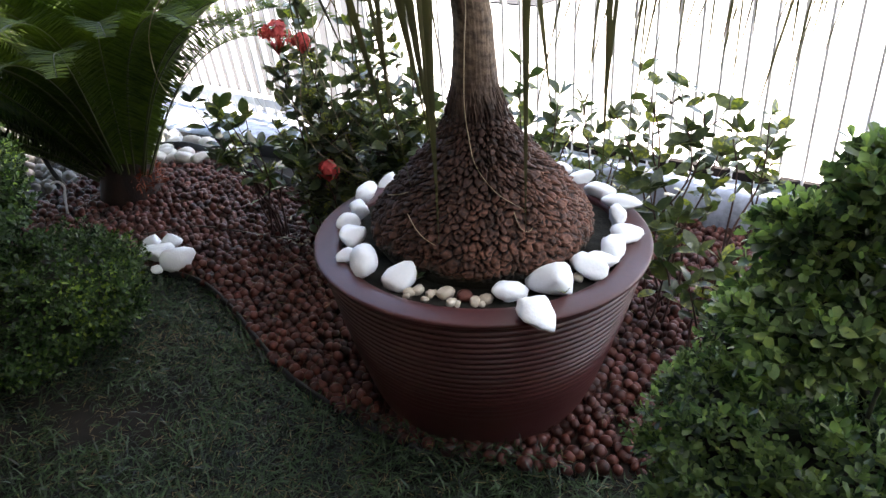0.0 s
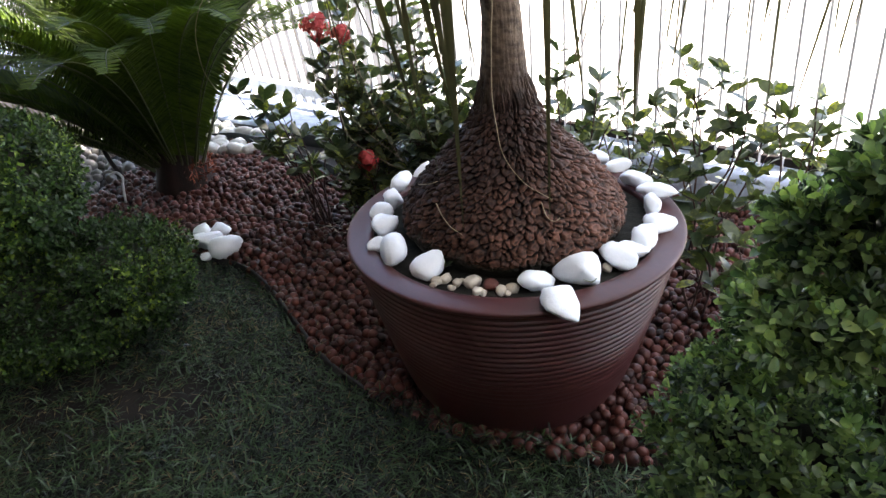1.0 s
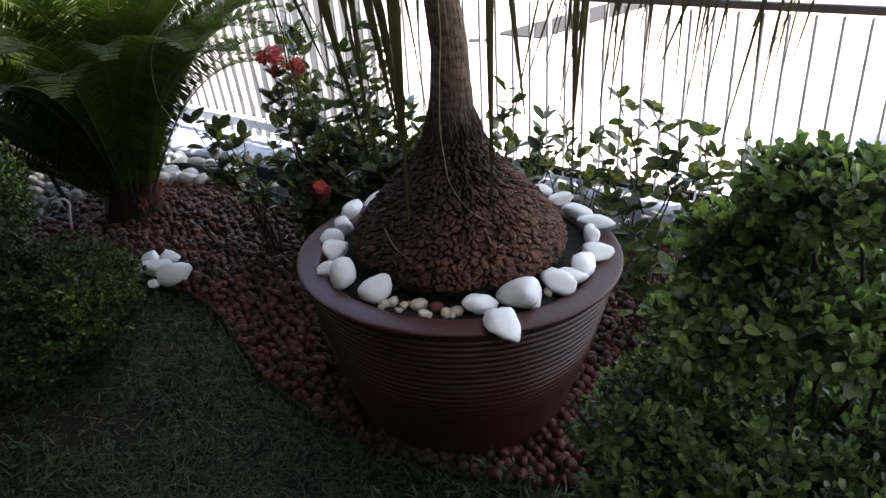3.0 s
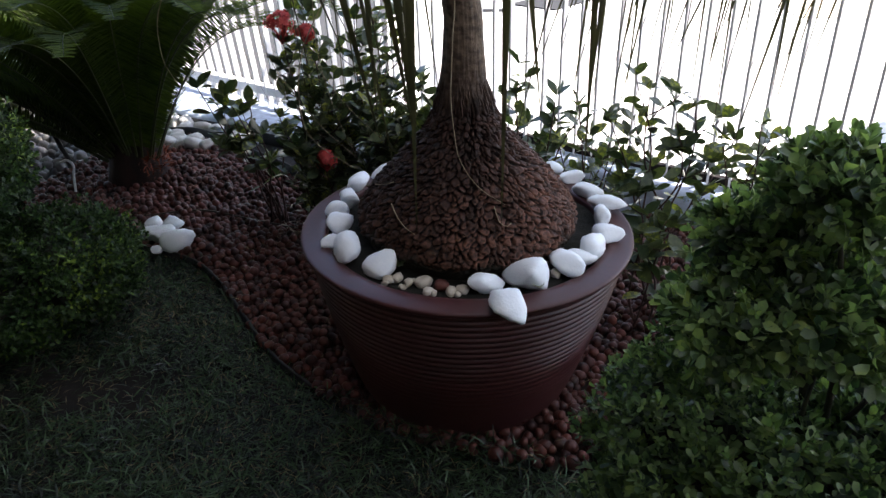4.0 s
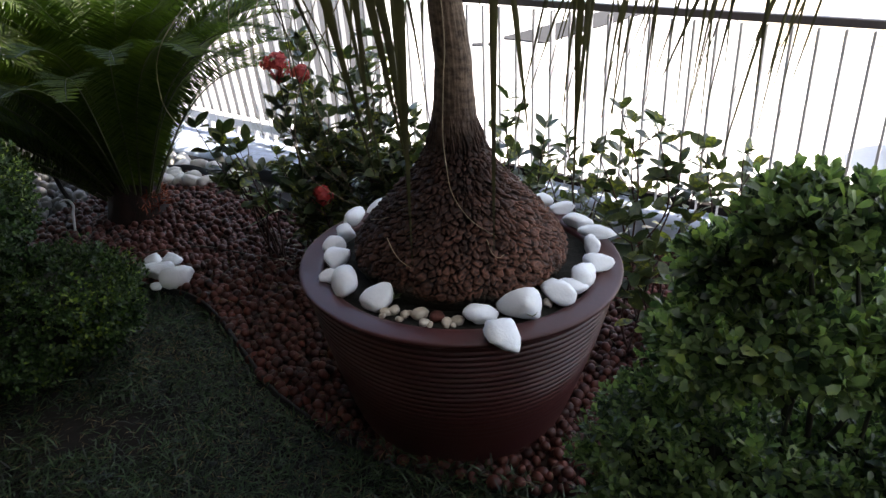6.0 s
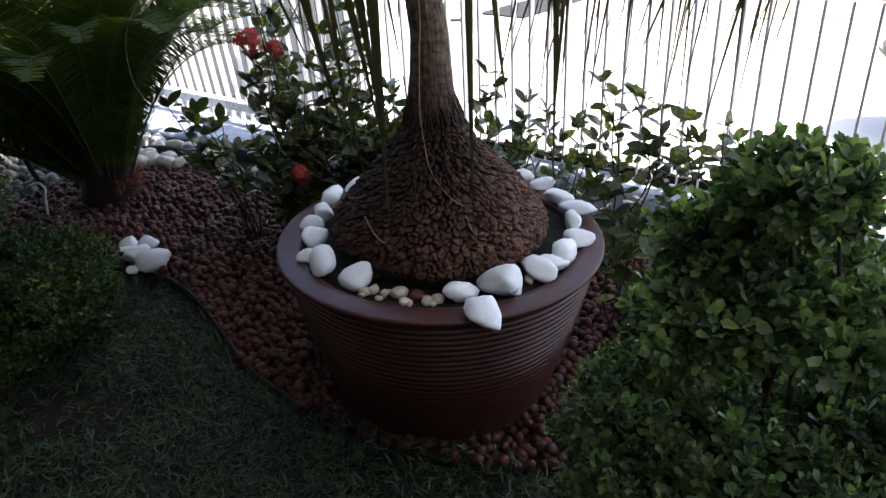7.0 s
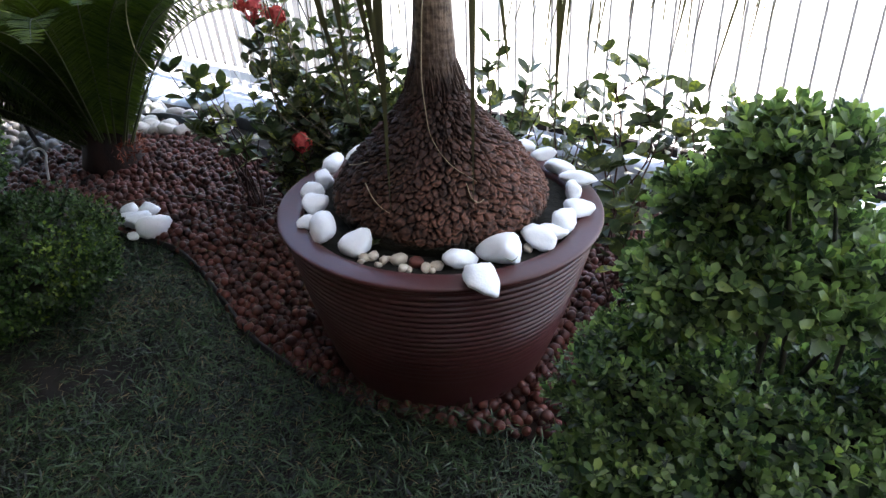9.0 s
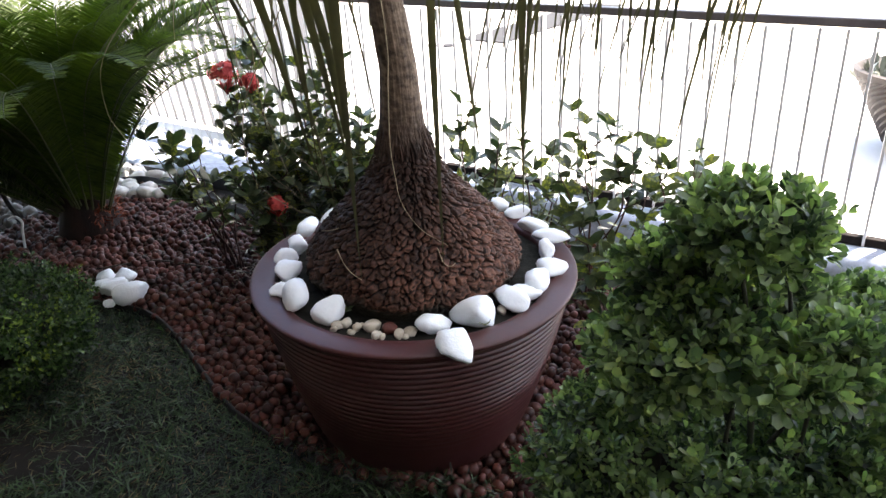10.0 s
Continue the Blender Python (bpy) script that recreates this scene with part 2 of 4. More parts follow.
def lumps(places, z, size, spread, flat, base=ICO1, bumpy=0.03):
    """Rounded lumps of uneven size and form, joined."""
    bv, bf = base
    n = len(places)
    s = size * RNG.uniform(1 - spread, 1 + spread, (n, 1, 1)) * np.stack([np.ones(n), RNG.uniform(0.75, 1, n), RNG.uniform(flat, 1, n)], 1)[:, None, :]
    q = RNG.normal(size=(n, 4))
    q /= np.linalg.norm(q, axis=1, keepdims=True)
    w, x, y, zq = q.T
    rot = np.stack([1 - 2 * (y * y + zq * zq), 2 * (x * y - zq * w), 2 * (x * zq + y * w), 2 * (x * y + zq * w), 1 - 2 * (x * x + zq * zq), 2 * (y * zq - x * w),
                    2 * (x * zq - y * w), 2 * (y * zq + x * w), 1 - 2 * (x * x + y * y)], 1).reshape(n, 3, 3)
    v = bv[None] * s * (1 + bumpy * RNG.normal(size=(n, len(bv), 1)).clip(-1.5, 1.5))
    v = np.einsum("nij,nkj->nki", rot, v)
    v[:, :, :2] += places[:, None, :]
    v[:, :, 2] += np.broadcast_to(z, n)[:, None]
    f = bf[None] + (np.arange(n) * len(bv))[:, None, None]
    return v.reshape(-1, 3), f.reshape(-1, 3)


# ---- ground, kerb, fence, yard ----
FP, FU, FN = np.array((-1.376, 2.339)), np.array((0.8629, -0.5054)), np.array((0.5054, 0.8629))
FENCE_TURN = math.degrees(math.atan2(FU[1], FU[0]))


def along(s, off=0.0):
    """A place s metres along the fence, off metres towards the yard."""
    return FP + FU * s + FN * off


FRONT = catmull([(-1.75, 0.72), (-1.42, 0.66), (-1.20, 0.575), (-0.99, 0.50), (-0.83, 0.36), (-0.68, 0.17), (-0.535, -0.01), (-0.40, -0.125), (-0.30, -0.195),
                 (-0.16, -0.275), (0.02, -0.318), (0.25, -0.355), (0.55, -0.36), (0.95, -0.30), (1.5, -0.22)])
BACK = catmull([(0.55, 1.02), (0.0, 1.12), (-0.45, 1.10), (-0.68, 1.12), (-0.885, 1.305), (-1.17, 1.515), (-1.34, 1.654), (-1.49, 1.73), (-1.66, 1.745), (-1.80, 1.66), (-1.86, 1.45)])
BED = np.concatenate([FRONT, [along(3.6, -0.16), along(2.6, -0.16)], BACK, [(-1.90, 1.2), (-1.9, 0.9)]])
LAWN = np.concatenate([FRONT[:-1][::-1], [(-2.2, 0.7), (-2.2, -1.35), (1.2, -1.35), (1.45, -0.3)]])


def sheet(name, x0, x1, y0, y1, z, nx, ny, mat, rough=0.006, **tags):
    gx, gy = np.meshgrid(np.linspace(x0, x1, nx), np.linspace(y0, y1, ny))
    vs = [(x, y, z + rough * noise.noise((x * 2.1, y * 2.1, 0.3)) + rough * 0.5 * noise.noise((x * 9, y * 9, 1.3))) for x, y in zip(gx.ravel(), gy.ravel())]
    fs = [(j * nx + i, j * nx + i + 1, (j + 1) * nx + i + 1, (j + 1) * nx + i) for j in range(ny - 1) for i in range(nx - 1)]
    return put(name, mesh(name, vs, fs, mat), **tags)


def ground():
    xs = [-900, -60, -8, -3] + list(np.linspace(-2.6, 2.2, 70)) + [3, 8, 60, 900]
    ys = [-900, -60, -8, -3] + list(np.linspace(-2.0, 2.6, 70)) + [3.2, 8, 60, 900]
    vs = [(x, y, -0.004 + (0.006 * noise.noise((x * 3, y * 3, 0.2)) if abs(x) < 2.7 and abs(y) < 2.7 else -0.004)) for y in ys for x in xs]
    n = len(xs)
    fs = [(j * n + i, j * n + i + 1, (j + 1) * n + i + 1, (j + 1) * n + i) for j in range(len(ys) - 1) for i in range(n - 1)]
    put("ground", mesh("ground", vs, fs, M["turf"]), label="thatchy brown-green garden soil under the lawn", category="ground", kind="structure")


def slab(name, s0, s1, o0, o1, z0, z1, mat, bevel, label, category):
    vs, fs = box(s1 - s0, o1 - o0, z1 - z0, bevel)
    c = along((s0 + s1) / 2, (o0 + o1) / 2)
    return put(name, mesh(name, vs, fs, mat, smooth=False), at=pose(c[0], c[1], (z0 + z1) / 2, 0, 0, FENCE_TURN), label=label, category=category, kind="structure")


def kerb():
    """A white-washed kerb with a rounded top edge, softened by wear, on the garden side."""
    prof = [(-0.150, -0.02), (-0.149, 0.02), (-0.147, 0.045), (-0.143, 0.07), (-0.140, 0.092), (-0.132, 0.112), (-0.112, 0.122), (-0.05, 0.123), (0.10, 0.122), (0.10, -0.02)]
    n, vs, fs = 470, [], []
    for i in range(n + 1):
        s = -4.2 + 10.8 * i / n
        wide = (0.27 - 0.075 * min(3.6, max(-0.6, s))) * (1.0 - min(1.0, max(0.0, (s - 1.1) / 0.7)))
        for o, z in prof:
            if o < -0.11:
                o -= max(0.0, wide)
            w = 0.016 * noise.noise((s * 3, z * 9, o * 7)) + 0.009 * noise.noise((s * 11, z * 20, o * 14)) + 0.004 * noise.noise((s * 31, z * 50, o * 30))
            tall = 0.50 + 0.74 * min(1.0, max(0.0, (s - 0.9) / 0.8))
            p = along(s, o + (w if o < 0 else 0))
            vs.append((p[0], p[1], (z + (w * 0.6 if z > 0.05 else 0)) * tall - (0.04 * max(0.0, 1 - tall) * 2 if -0.11 < o < 0.2 and z > 0.1 else 0)))
    k = len(prof)
    for i in range(n):
        for j in range(k - 1):
            fs.append((i * k + j, (i + 1) * k + j, (i + 1) * k + j + 1, i * k + j + 1))
    put("kerb", mesh("kerb", vs, fs, M["kerb"]), label="low white-washed masonry kerb under the fence", category="kerb", kind="structure")


def fence():
    f = thing("picket_fence", Matrix.Identity(4), "white metal picket fence with a grey-brown top rail", "fence")
    def rail(name, s0, s1, z, h, d, mat, label):
        vs, fs = box(s1 - s0, d, h, 0.004)
        c = along((s0 + s1) / 2)
        put(name, mesh(name, vs, fs, mat, smooth=False), f, pose(c[0], c[1], z, 0, 0, FENCE_TURN), label)
    rail("top_rail", -4.2, 6.6, 0.888, 0.028, 0.038, M["rail"], "grey-brown flat top rail")
    rail("bottom_rail", -4.2, 1.30, 0.114, 0.050, 0.030, M["paint"], "white bottom rail")
    # same rail continued; its backlit shade is put into the near-black colour
    rail("bottom_rail", 1.304, 6.6, 0.174, 0.034, 0.034, M["rail_shade"], "bottom rail with its backlit shade put into a dark colour")
    vs, fs = box(0.0095, 0.036, 0.835, 0.002, (0, 0, 0.4175 - 0.14))
    full = mesh("picket", vs, fs, M["paint"], smooth=False)
    s = 1.808 - 0.0801 * 73
    while s < 6.5:
        p = along(s)
        lean = 2.0 + 8.0 * min(1.0, max(0.0, (1.35 - s) / 1.7))
        put("picket", full, f, Matrix.Translation((p[0], p[1], 0.172)) @ pose(0, 0, 0, 0, 0, FENCE_TURN) @ pose(0, 0, 0, 0, -lean, 0))
        s += 0.0801
    vs, fs = box(0.035, 0.035, 0.80, 0.004, (0, 0, 0.40))
    pm = mesh("fence_post", vs, fs, M["paint"], smooth=False)
    for s in (-4.15, 6.55):
        p = along(s)
        put("fence_post", pm, f, pose(p[0], p[1], 0.12, 0, 0, FENCE_TURN))


def yard():
    slab("yard", -14, 22, 0.10, 30, -0.03, 0.112, M["yard"], 0, "sun-bleached pale concrete yard beyond the fence", "yard")
    # the flat dark strip that crosses the yard
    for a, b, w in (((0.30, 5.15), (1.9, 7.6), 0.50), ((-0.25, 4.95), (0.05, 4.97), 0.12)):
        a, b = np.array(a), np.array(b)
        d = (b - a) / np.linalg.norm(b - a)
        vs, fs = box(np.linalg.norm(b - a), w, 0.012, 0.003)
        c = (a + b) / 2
        put("dark_strip", mesh("dark_strip", vs, fs, M["band"], smooth=False), at=pose(c[0], c[1], 0.120, 0, 0, math.degrees(math.atan2(d[1], d[0]))),
            label="flat dark grey strip set on the yard", category="paving", kind="structure")
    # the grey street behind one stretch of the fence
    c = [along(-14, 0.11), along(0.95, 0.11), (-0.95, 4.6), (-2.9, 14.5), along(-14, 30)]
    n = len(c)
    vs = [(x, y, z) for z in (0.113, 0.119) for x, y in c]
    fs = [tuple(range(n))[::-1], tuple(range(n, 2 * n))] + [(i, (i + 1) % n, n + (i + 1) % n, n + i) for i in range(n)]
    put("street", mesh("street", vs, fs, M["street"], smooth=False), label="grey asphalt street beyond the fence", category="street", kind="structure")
    vs, fs = box(9, 6, 0.012, 0.003)
    put("cream_paving", mesh("cream_paving", vs, fs, M["cream"], smooth=False), at=pose(7.2, 7.6, 0.119, 0, 0, -3), label="cream paving at the far side of the yard", category="paving", kind="structure")


def added_shelter():
    """An unseen roof added to keep the sun off the bed, and an added wall behind the path."""
    # added corrugated translucent sheeting for soft top light, and an added solid eave behind it
    n, vs = 680, []
    def inner(s):
        s = min(4.5, max(-0.5, s))
        return -0.60 - 0.30 * max(0.0, min(1.9, s - 0.3)) - 2.00 * max(0.0, min(1.2, s - 2.2))
    for i in range(n + 1):
        s = 1.02 + 6.98 * i / n
        for o, z in ((inner(s), 2.565), (1.64 - 0.03 * min(3.2, max(0.0, s - 1.5)), 2.60)):
            p = along(s, o)
            vs.append((p[0], p[1], z + 0.009 * math.sin(s * 2 * math.pi / 0.08)))
    fs = [(2 * i, 2 * i + 2, 2 * i + 3, 2 * i + 1) for i in range(n)]
    put("added_sheeting", mesh("added_sheeting", vs, fs, M["sheeting"]), label="unseen bluish corrugated sheeting added for soft light above the bed", category="roof", kind="structure")
    c = [along(s, o) for s, o in ((-2.2, -7.2), (8.0, -7.2), (8.0, inner(8.0)), (3.4, inner(3.4)), (2.2, inner(2.2)), (0.3, inner(0.3)), (-0.7, inner(-0.7)), (-0.7, -1.6), (-2.2, -3.0))]
    k = len(c)
    vs = [(x, y, z) for z in (2.555, 2.68) for x, y in c]
    fs = [tuple(range(k))[::-1], tuple(range(k, 2 * k))] + [(i, (i + 1) % k, k + (i + 1) % k, k + i) for i in range(k)]
    put("added_eave", mesh("added_eave", vs, fs, M["wall"], smooth=False), label="unseen solid brown eave added to block light", category="roof", kind="structure")
    # unseen wall added behind the path; its brown limits the bounced light
    vs, fs = box(16, 0.2, 2.7, 0.01)
    put("added_wall_south", mesh("added_wall_south", vs, fs, M["wall"], smooth=False), at=pose(0, -4.2, 1.30), label="unseen plain brown wall added behind the path", category="wall", kind="structure")


def added_side_wall():
    # unseen wall added to keep skylight off the left side
    vs, fs = box(0.2, 5.6, 2.6, 0.01)
    put("added_wall_west", mesh("added_wall_west", vs, fs, M["wall"], smooth=False), at=pose(-3.4, -1.35, 1.28), label="unseen plain brown wall added to block side light", category="wall", kind="structure")


def edging(name, line, h, label):
    vs, fs, k = [], [], 0
    pts = np.array(line)
    d = unit(np.gradient(pts, axis=0))
    nrm = np.stack([-d[:, 1], d[:, 0]], 1)
    for i, (p, q) in enumerate(zip(pts, nrm)):
        z = h * min(1.0, 0.30 + (len(pts) - i) / 34) + 0.004 * noise.noise((p[0] * 6, p[1] * 6, 2.0))
        for o, zz in ((-0.004, -0.01), (-0.004, z - 0.002), (-0.002, z), (0.002, z), (0.004, z - 0.002), (0.004, -0.01)):
            vs.append((p[0] + q[0] * o, p[1] + q[1] * o, zz))
    for i in range(len(pts) - 1):
        for j in range(5):
            fs.append((i * 6 + j, (i + 1) * 6 + j, (i + 1) * 6 + j + 1, i * 6 + j + 1))
    put(name, mesh(name, vs, fs, M["black"]), label=label, category="edging", kind="structure")


# ---- potted ponytail palm ----
RIDGES, RIDGE_TOP, RIDGE_STEP = 19, 0.4345, 0.0160


def wall_radius(z):
    u = max(0.0, min(1.0, z / 0.435))
    return 0.262 + 0.126 * u ** 0.72


def pot():
    prof = [(0.0, 0.0), (0.24, 0.0), (0.258, 0.004)]
    z = 0.012
    while z < RIDGE_TOP - RIDGES * RIDGE_STEP:
        prof.append((wall_radius(z), z))
        z += 0.02
    for i in range(RIDGES):
        b = RIDGE_TOP - (RIDGES - i) * RIDGE_STEP
        for k, out in ((0.0, 0.0), (0.12, 0.0008), (0.25, 0.0034), (0.45, 0.0052), (0.65, 0.0050), (0.85, 0.0030), (0.95, 0.0006)):
            zz = b + k * RIDGE_STEP
            prof.append((wall_radius(zz) - 0.003 + out * (0.10 + 0.90 * min(1, i / 9) ** 1.4) + 0.0022 * (1 - min(1, i / 9) ** 1.4), zz))
    prof += [(0.3900, 0.4350), (0.3935, 0.4355), (0.3975, 0.4372), (0.3996, 0.4395), (0.4006, 0.4425), (0.4004, 0.4455), (0.3990, 0.4478), (0.3962, 0.4490), (0.391, 0.4497), (0.375, 0.4505), (0.355, 0.4505), (0.343, 0.4495),
             (0.339, 0.4465), (0.337, 0.440), (0.335, 0.36), (0.0, 0.35)]
    n, vs, fs = 144, [], []
    for r, z in prof:
        for k in range(n):
            a = 2 * math.pi * k / n
            w = 1 + 0.0025 * noise.noise((math.cos(a) * 1.3, math.sin(a) * 1.3, z * 5))
            vs.append((r * w * math.cos(a), r * w * math.sin(a), z))
    for i in range(len(prof) - 1):
        for k in range(n):
            a, b = i * n + k, i * n + (k + 1) % n
            fs.append((a, b, b + n, a + n))
    p = thing("plant_pot", Matrix.Identity(4), "large reddish-brown ribbed pot standing on clay pebbles", "pot")
    put("pot_body", mesh("pot_body", vs, fs, M["pot"]), p)
    # potting mix
    vs, fs = [(0, 0, 0.434)], []
    rings = 10
    for i in range(1, rings + 1):
        for k in range(60):
            a, r = 2 * math.pi * k / 60, 0.3375 * i / rings
            vs.append((r * math.cos(a), r * math.sin(a), 0.434 + 0.006 * noise.noise((r * math.cos(a) * 14, r * math.sin(a) * 14, 0))))
    for k in range(60):
        fs.append((0, 1 + k, 1 + (k + 1) % 60))
    for i in range(rings - 1):
        for k in range(60):
            a, b = 1 + i * 60 + k, 1 + i * 60 + (k + 1) % 60
            fs.append((a, a + 60, b + 60, b))
    put("potting_mix", mesh("potting_mix", vs, fs, M["inside"]), p, label="dark moist potting mix")


CAUDEX = [(0.385, 0.215), (0.40, 0.225), (0.425, 0.238), (0.445, 0.249), (0.46, 0.2565), (0.48, 0.2610), (0.51, 0.251), (0.54, 0.229), (0.57, 0.203), (0.60, 0.175), (0.63, 0.146), (0.655, 0.120),
          (0.675, 0.101), (0.69, 0.0880), (0.71, 0.0760), (0.74, 0.0650), (0.77, 0.0585), (0.80, 0.0520), (0.86, 0.0450), (0.93, 0.0415), (1.0, 0.040), (1.1, 0.036), (1.4, 0.034), (1.75, 0.032)]


def palm():
    t = thing("ponytail_palm", pose(0, 0, 0), "ponytail palm with a swollen cracked trunk base and hanging strap leaves", "palm")
    zs = np.concatenate([np.linspace(0.385, 0.74, 215), np.linspace(0.7420, 0.82, 40), np.linspace(0.83, 1.75, 60)])
    rz = np.interp(zs, [c[0] for c in CAUDEX], [c[1] for c in CAUDEX])
    n, vs = 540, []
    for z, r in zip(zs, rz):
        k = min(1.0, max(0.0, (0.81 - z) / 0.14)) * min(1.0, max(0.06, (z - 0.452) / 0.022))
        furrow = min(1.0, max(0.0, (z - 0.50) / 0.24))
        cx = -0.012 * min(1, max(0, (z - 0.6) / 0.2)) - 0.02 * max(0, z - 0.85) - 0.12 * max(0, z - 0.93)
        for i in range(n):
            a = 2 * math.pi * i / n
            c, s = math.cos(a), math.sin(a)
            bulge = 1 + 0.035 * noise.noise((c * 1.6, s * 1.6, z * 3.0))
            h = ring = 0.0
            if k > 0:
                wx = 0.014 * noise.noise((c * 5, s * 5, z * 20)) + 0.006 * noise.noise((c * 15, s * 15, z * 56))
                wz = 0.010 * noise.noise((c * 5 + 7, s * 5, z * 20)) + 0.006 * noise.noise((c * 15, s * 15 + 5, z * 56))
                q = Vector((c * 0.25 + wx, s * 0.25 + wx, z * (1.0 - 0.60 * furrow) + wz)) * (53.0 - 26.0 * furrow)
                d, at = noise.voronoi(q)
                e = d[1] - d[0]
                rough = noise.noise((c * 9 + 3, s * 9, z * 34)) * 0.6 + noise.noise((c * 22, s * 22 + 4, z * 80)) * 0.5
                plate = min(1.0, max(0.0, (e - 0.03 - 0.05 * furrow + 0.10 * rough) / 0.13))
                lift = 0.75 + 0.9 * noise.noise(at[0] * 1.7) + 0.9 * (q - at[0]).dot(noise.noise_vector(at[0] * 2.3))
                h = k * (plate * (0.0064 + 0.0072 * lift + 0.0075 * furrow) - 0.0064 + 0.0032 * noise.noise((c * r * 120, s * r * 120, z * 120)) + 0.0050 * noise.noise((c * r * 46, s * r * 46, z * 34)))
            if k < 1:
                ring = (1 - k) * (0.0003 * math.sin(z * 380 + 4 * noise.noise((c, s, z * 6))) + 0.0014 * noise.noise((c * 5, s * 5, z * 30)) + 0.0010 * noise.noise((c * 11, s * 11, z * 60)))
            rr = r * bulge + h + ring
            vs.append((cx + rr * c, rr * s, z))
    fs = [(j * n + i, j * n + (i + 1) % n, (j + 1) * n + (i + 1) % n, (j + 1) * n + i) for j in range(len(zs) - 1) for i in range(n)]
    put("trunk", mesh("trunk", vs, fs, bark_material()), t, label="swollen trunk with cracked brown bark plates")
    # the head of the palm, above the view, from which the straps hang
    straps(t)
    threads(t)


def bark_material():
    """Plates of brown bark with dark cracks low down, passing into the smoother ringed grey stem."""
    m = material("palm bark", (0.012, 0.007, 0.005), (0.160, 0.068, 0.043), 30, 0.70, 0.8, 190, mid=(0.30, 0.64), spec=0.25)
    n, link = m.node_tree.nodes, m.node_tree.links.new
    bsdf = n["Principled BSDF"]
    low = bsdf.inputs["Base Color"].links[0].from_socket
    tex = [x for x in n if x.type == "TEX_COORD"][0]
    sep = n.new("ShaderNodeSeparateXYZ")
    link(tex.outputs["Object"], sep.inputs[0])
    wob = n.new("ShaderNodeTexNoise")
    wob.inputs["Scale"].default_value = 18
    link(tex.outputs["Object"], wob.inputs["Vector"])
    h = n.new("ShaderNodeMath")
    h.operation = "MULTIPLY_ADD"
    link(wob.outputs[0], h.inputs[0])
    h.inputs[1].default_value = 0.12
    link(sep.outputs[2], h.inputs[2])
    up = n.new("ShaderNodeMapRange")
    link(h.outputs[0], up.inputs[0])
    up.inputs[1].default_value, up.inputs[2].default_value = 0.80, 0.97
    # the stem: thin rings
    mp = n.new("ShaderNodeMapping")
    mp.inputs["Scale"].default_value = (30, 30, 46)
    link(tex.outputs["Object"], mp.inputs[0])
    rings = n.new("ShaderNodeTexNoise")
    rings.inputs["Scale"].default_value, rings.inputs["Detail"].default_value = 1.6, 4
    link(mp.outputs[0], rings.inputs["Vector"])
    ramp = n.new("ShaderNodeValToRGB")
    ramp.color_ramp.elements[0].position, ramp.color_ramp.elements[0].color = 0.35, (0.046, 0.029, 0.020, 1)
    ramp.color_ramp.elements[1].position, ramp.color_ramp.elements[1].color = 0.66, (0.165, 0.118, 0.082, 1)
    link(rings.outputs[0], ramp.inputs[0])
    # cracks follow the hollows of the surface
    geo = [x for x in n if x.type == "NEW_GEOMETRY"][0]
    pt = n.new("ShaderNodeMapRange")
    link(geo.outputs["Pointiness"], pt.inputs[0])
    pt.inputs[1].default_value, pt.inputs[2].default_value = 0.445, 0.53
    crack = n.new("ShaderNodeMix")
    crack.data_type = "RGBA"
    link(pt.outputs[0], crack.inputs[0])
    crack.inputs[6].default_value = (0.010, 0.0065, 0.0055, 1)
    # a darker tone round the shoulder, heavier on one flank
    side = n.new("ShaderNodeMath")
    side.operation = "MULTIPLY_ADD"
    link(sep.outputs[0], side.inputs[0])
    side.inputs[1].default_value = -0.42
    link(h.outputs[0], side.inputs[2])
    grade = n.new("ShaderNodeMapRange")
    link(side.outputs[0], grade.inputs[0])
    grade.inputs[1].default_value, grade.inputs[2].default_value = 0.55, 0.72
    dark_shoulder = n.new("ShaderNodeMix")
    dark_shoulder.data_type = "RGBA"
    link(grade.outputs[0], dark_shoulder.inputs[0])
    link(low, dark_shoulder.inputs[6])
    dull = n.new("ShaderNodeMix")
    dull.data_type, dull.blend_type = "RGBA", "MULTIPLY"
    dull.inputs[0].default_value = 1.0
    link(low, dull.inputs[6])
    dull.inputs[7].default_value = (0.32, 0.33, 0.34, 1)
    link(dull.outputs[2], dark_shoulder.inputs[7])
    # highlights painted in pale brown along the raised edges of the plates
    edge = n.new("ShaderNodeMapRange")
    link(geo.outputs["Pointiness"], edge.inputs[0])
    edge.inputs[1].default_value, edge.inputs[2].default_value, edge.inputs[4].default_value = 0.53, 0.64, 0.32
    edge_highlight = n.new("ShaderNodeMix")
    edge_highlight.data_type = "RGBA"
    link(edge.outputs[0], edge_highlight.inputs[0])
    link(dark_shoulder.outputs[2], edge_highlight.inputs[6])
    edge_highlight.inputs[7].default_value = (0.20, 0.125, 0.085, 1)
    link(edge_highlight.outputs[2], crack.inputs[7])
    mix = n.new("ShaderNodeMix")
    mix.data_type = "RGBA"
    link(up.outputs[0], mix.inputs[0])
    link(crack.outputs[2], mix.inputs[6])
    link(ramp.outputs[0], mix.inputs[7])
    # the smooth, darker skin under the plates
    foot = n.new("ShaderNodeMapRange")
    link(h.outputs[0], foot.inputs[0])
    foot.inputs[1].default_value, foot.inputs[2].default_value = 0.528, 0.548
    last = n.new("ShaderNodeMix")
    last.data_type = "RGBA"
    link(foot.outputs[0], last.inputs[0])
    last.inputs[6].default_value = (0.022, 0.020, 0.015, 1)
    link(mix.outputs[2], last.inputs[7])
    link(last.outputs[2], bsdf.inputs["Base Color"])
    return m


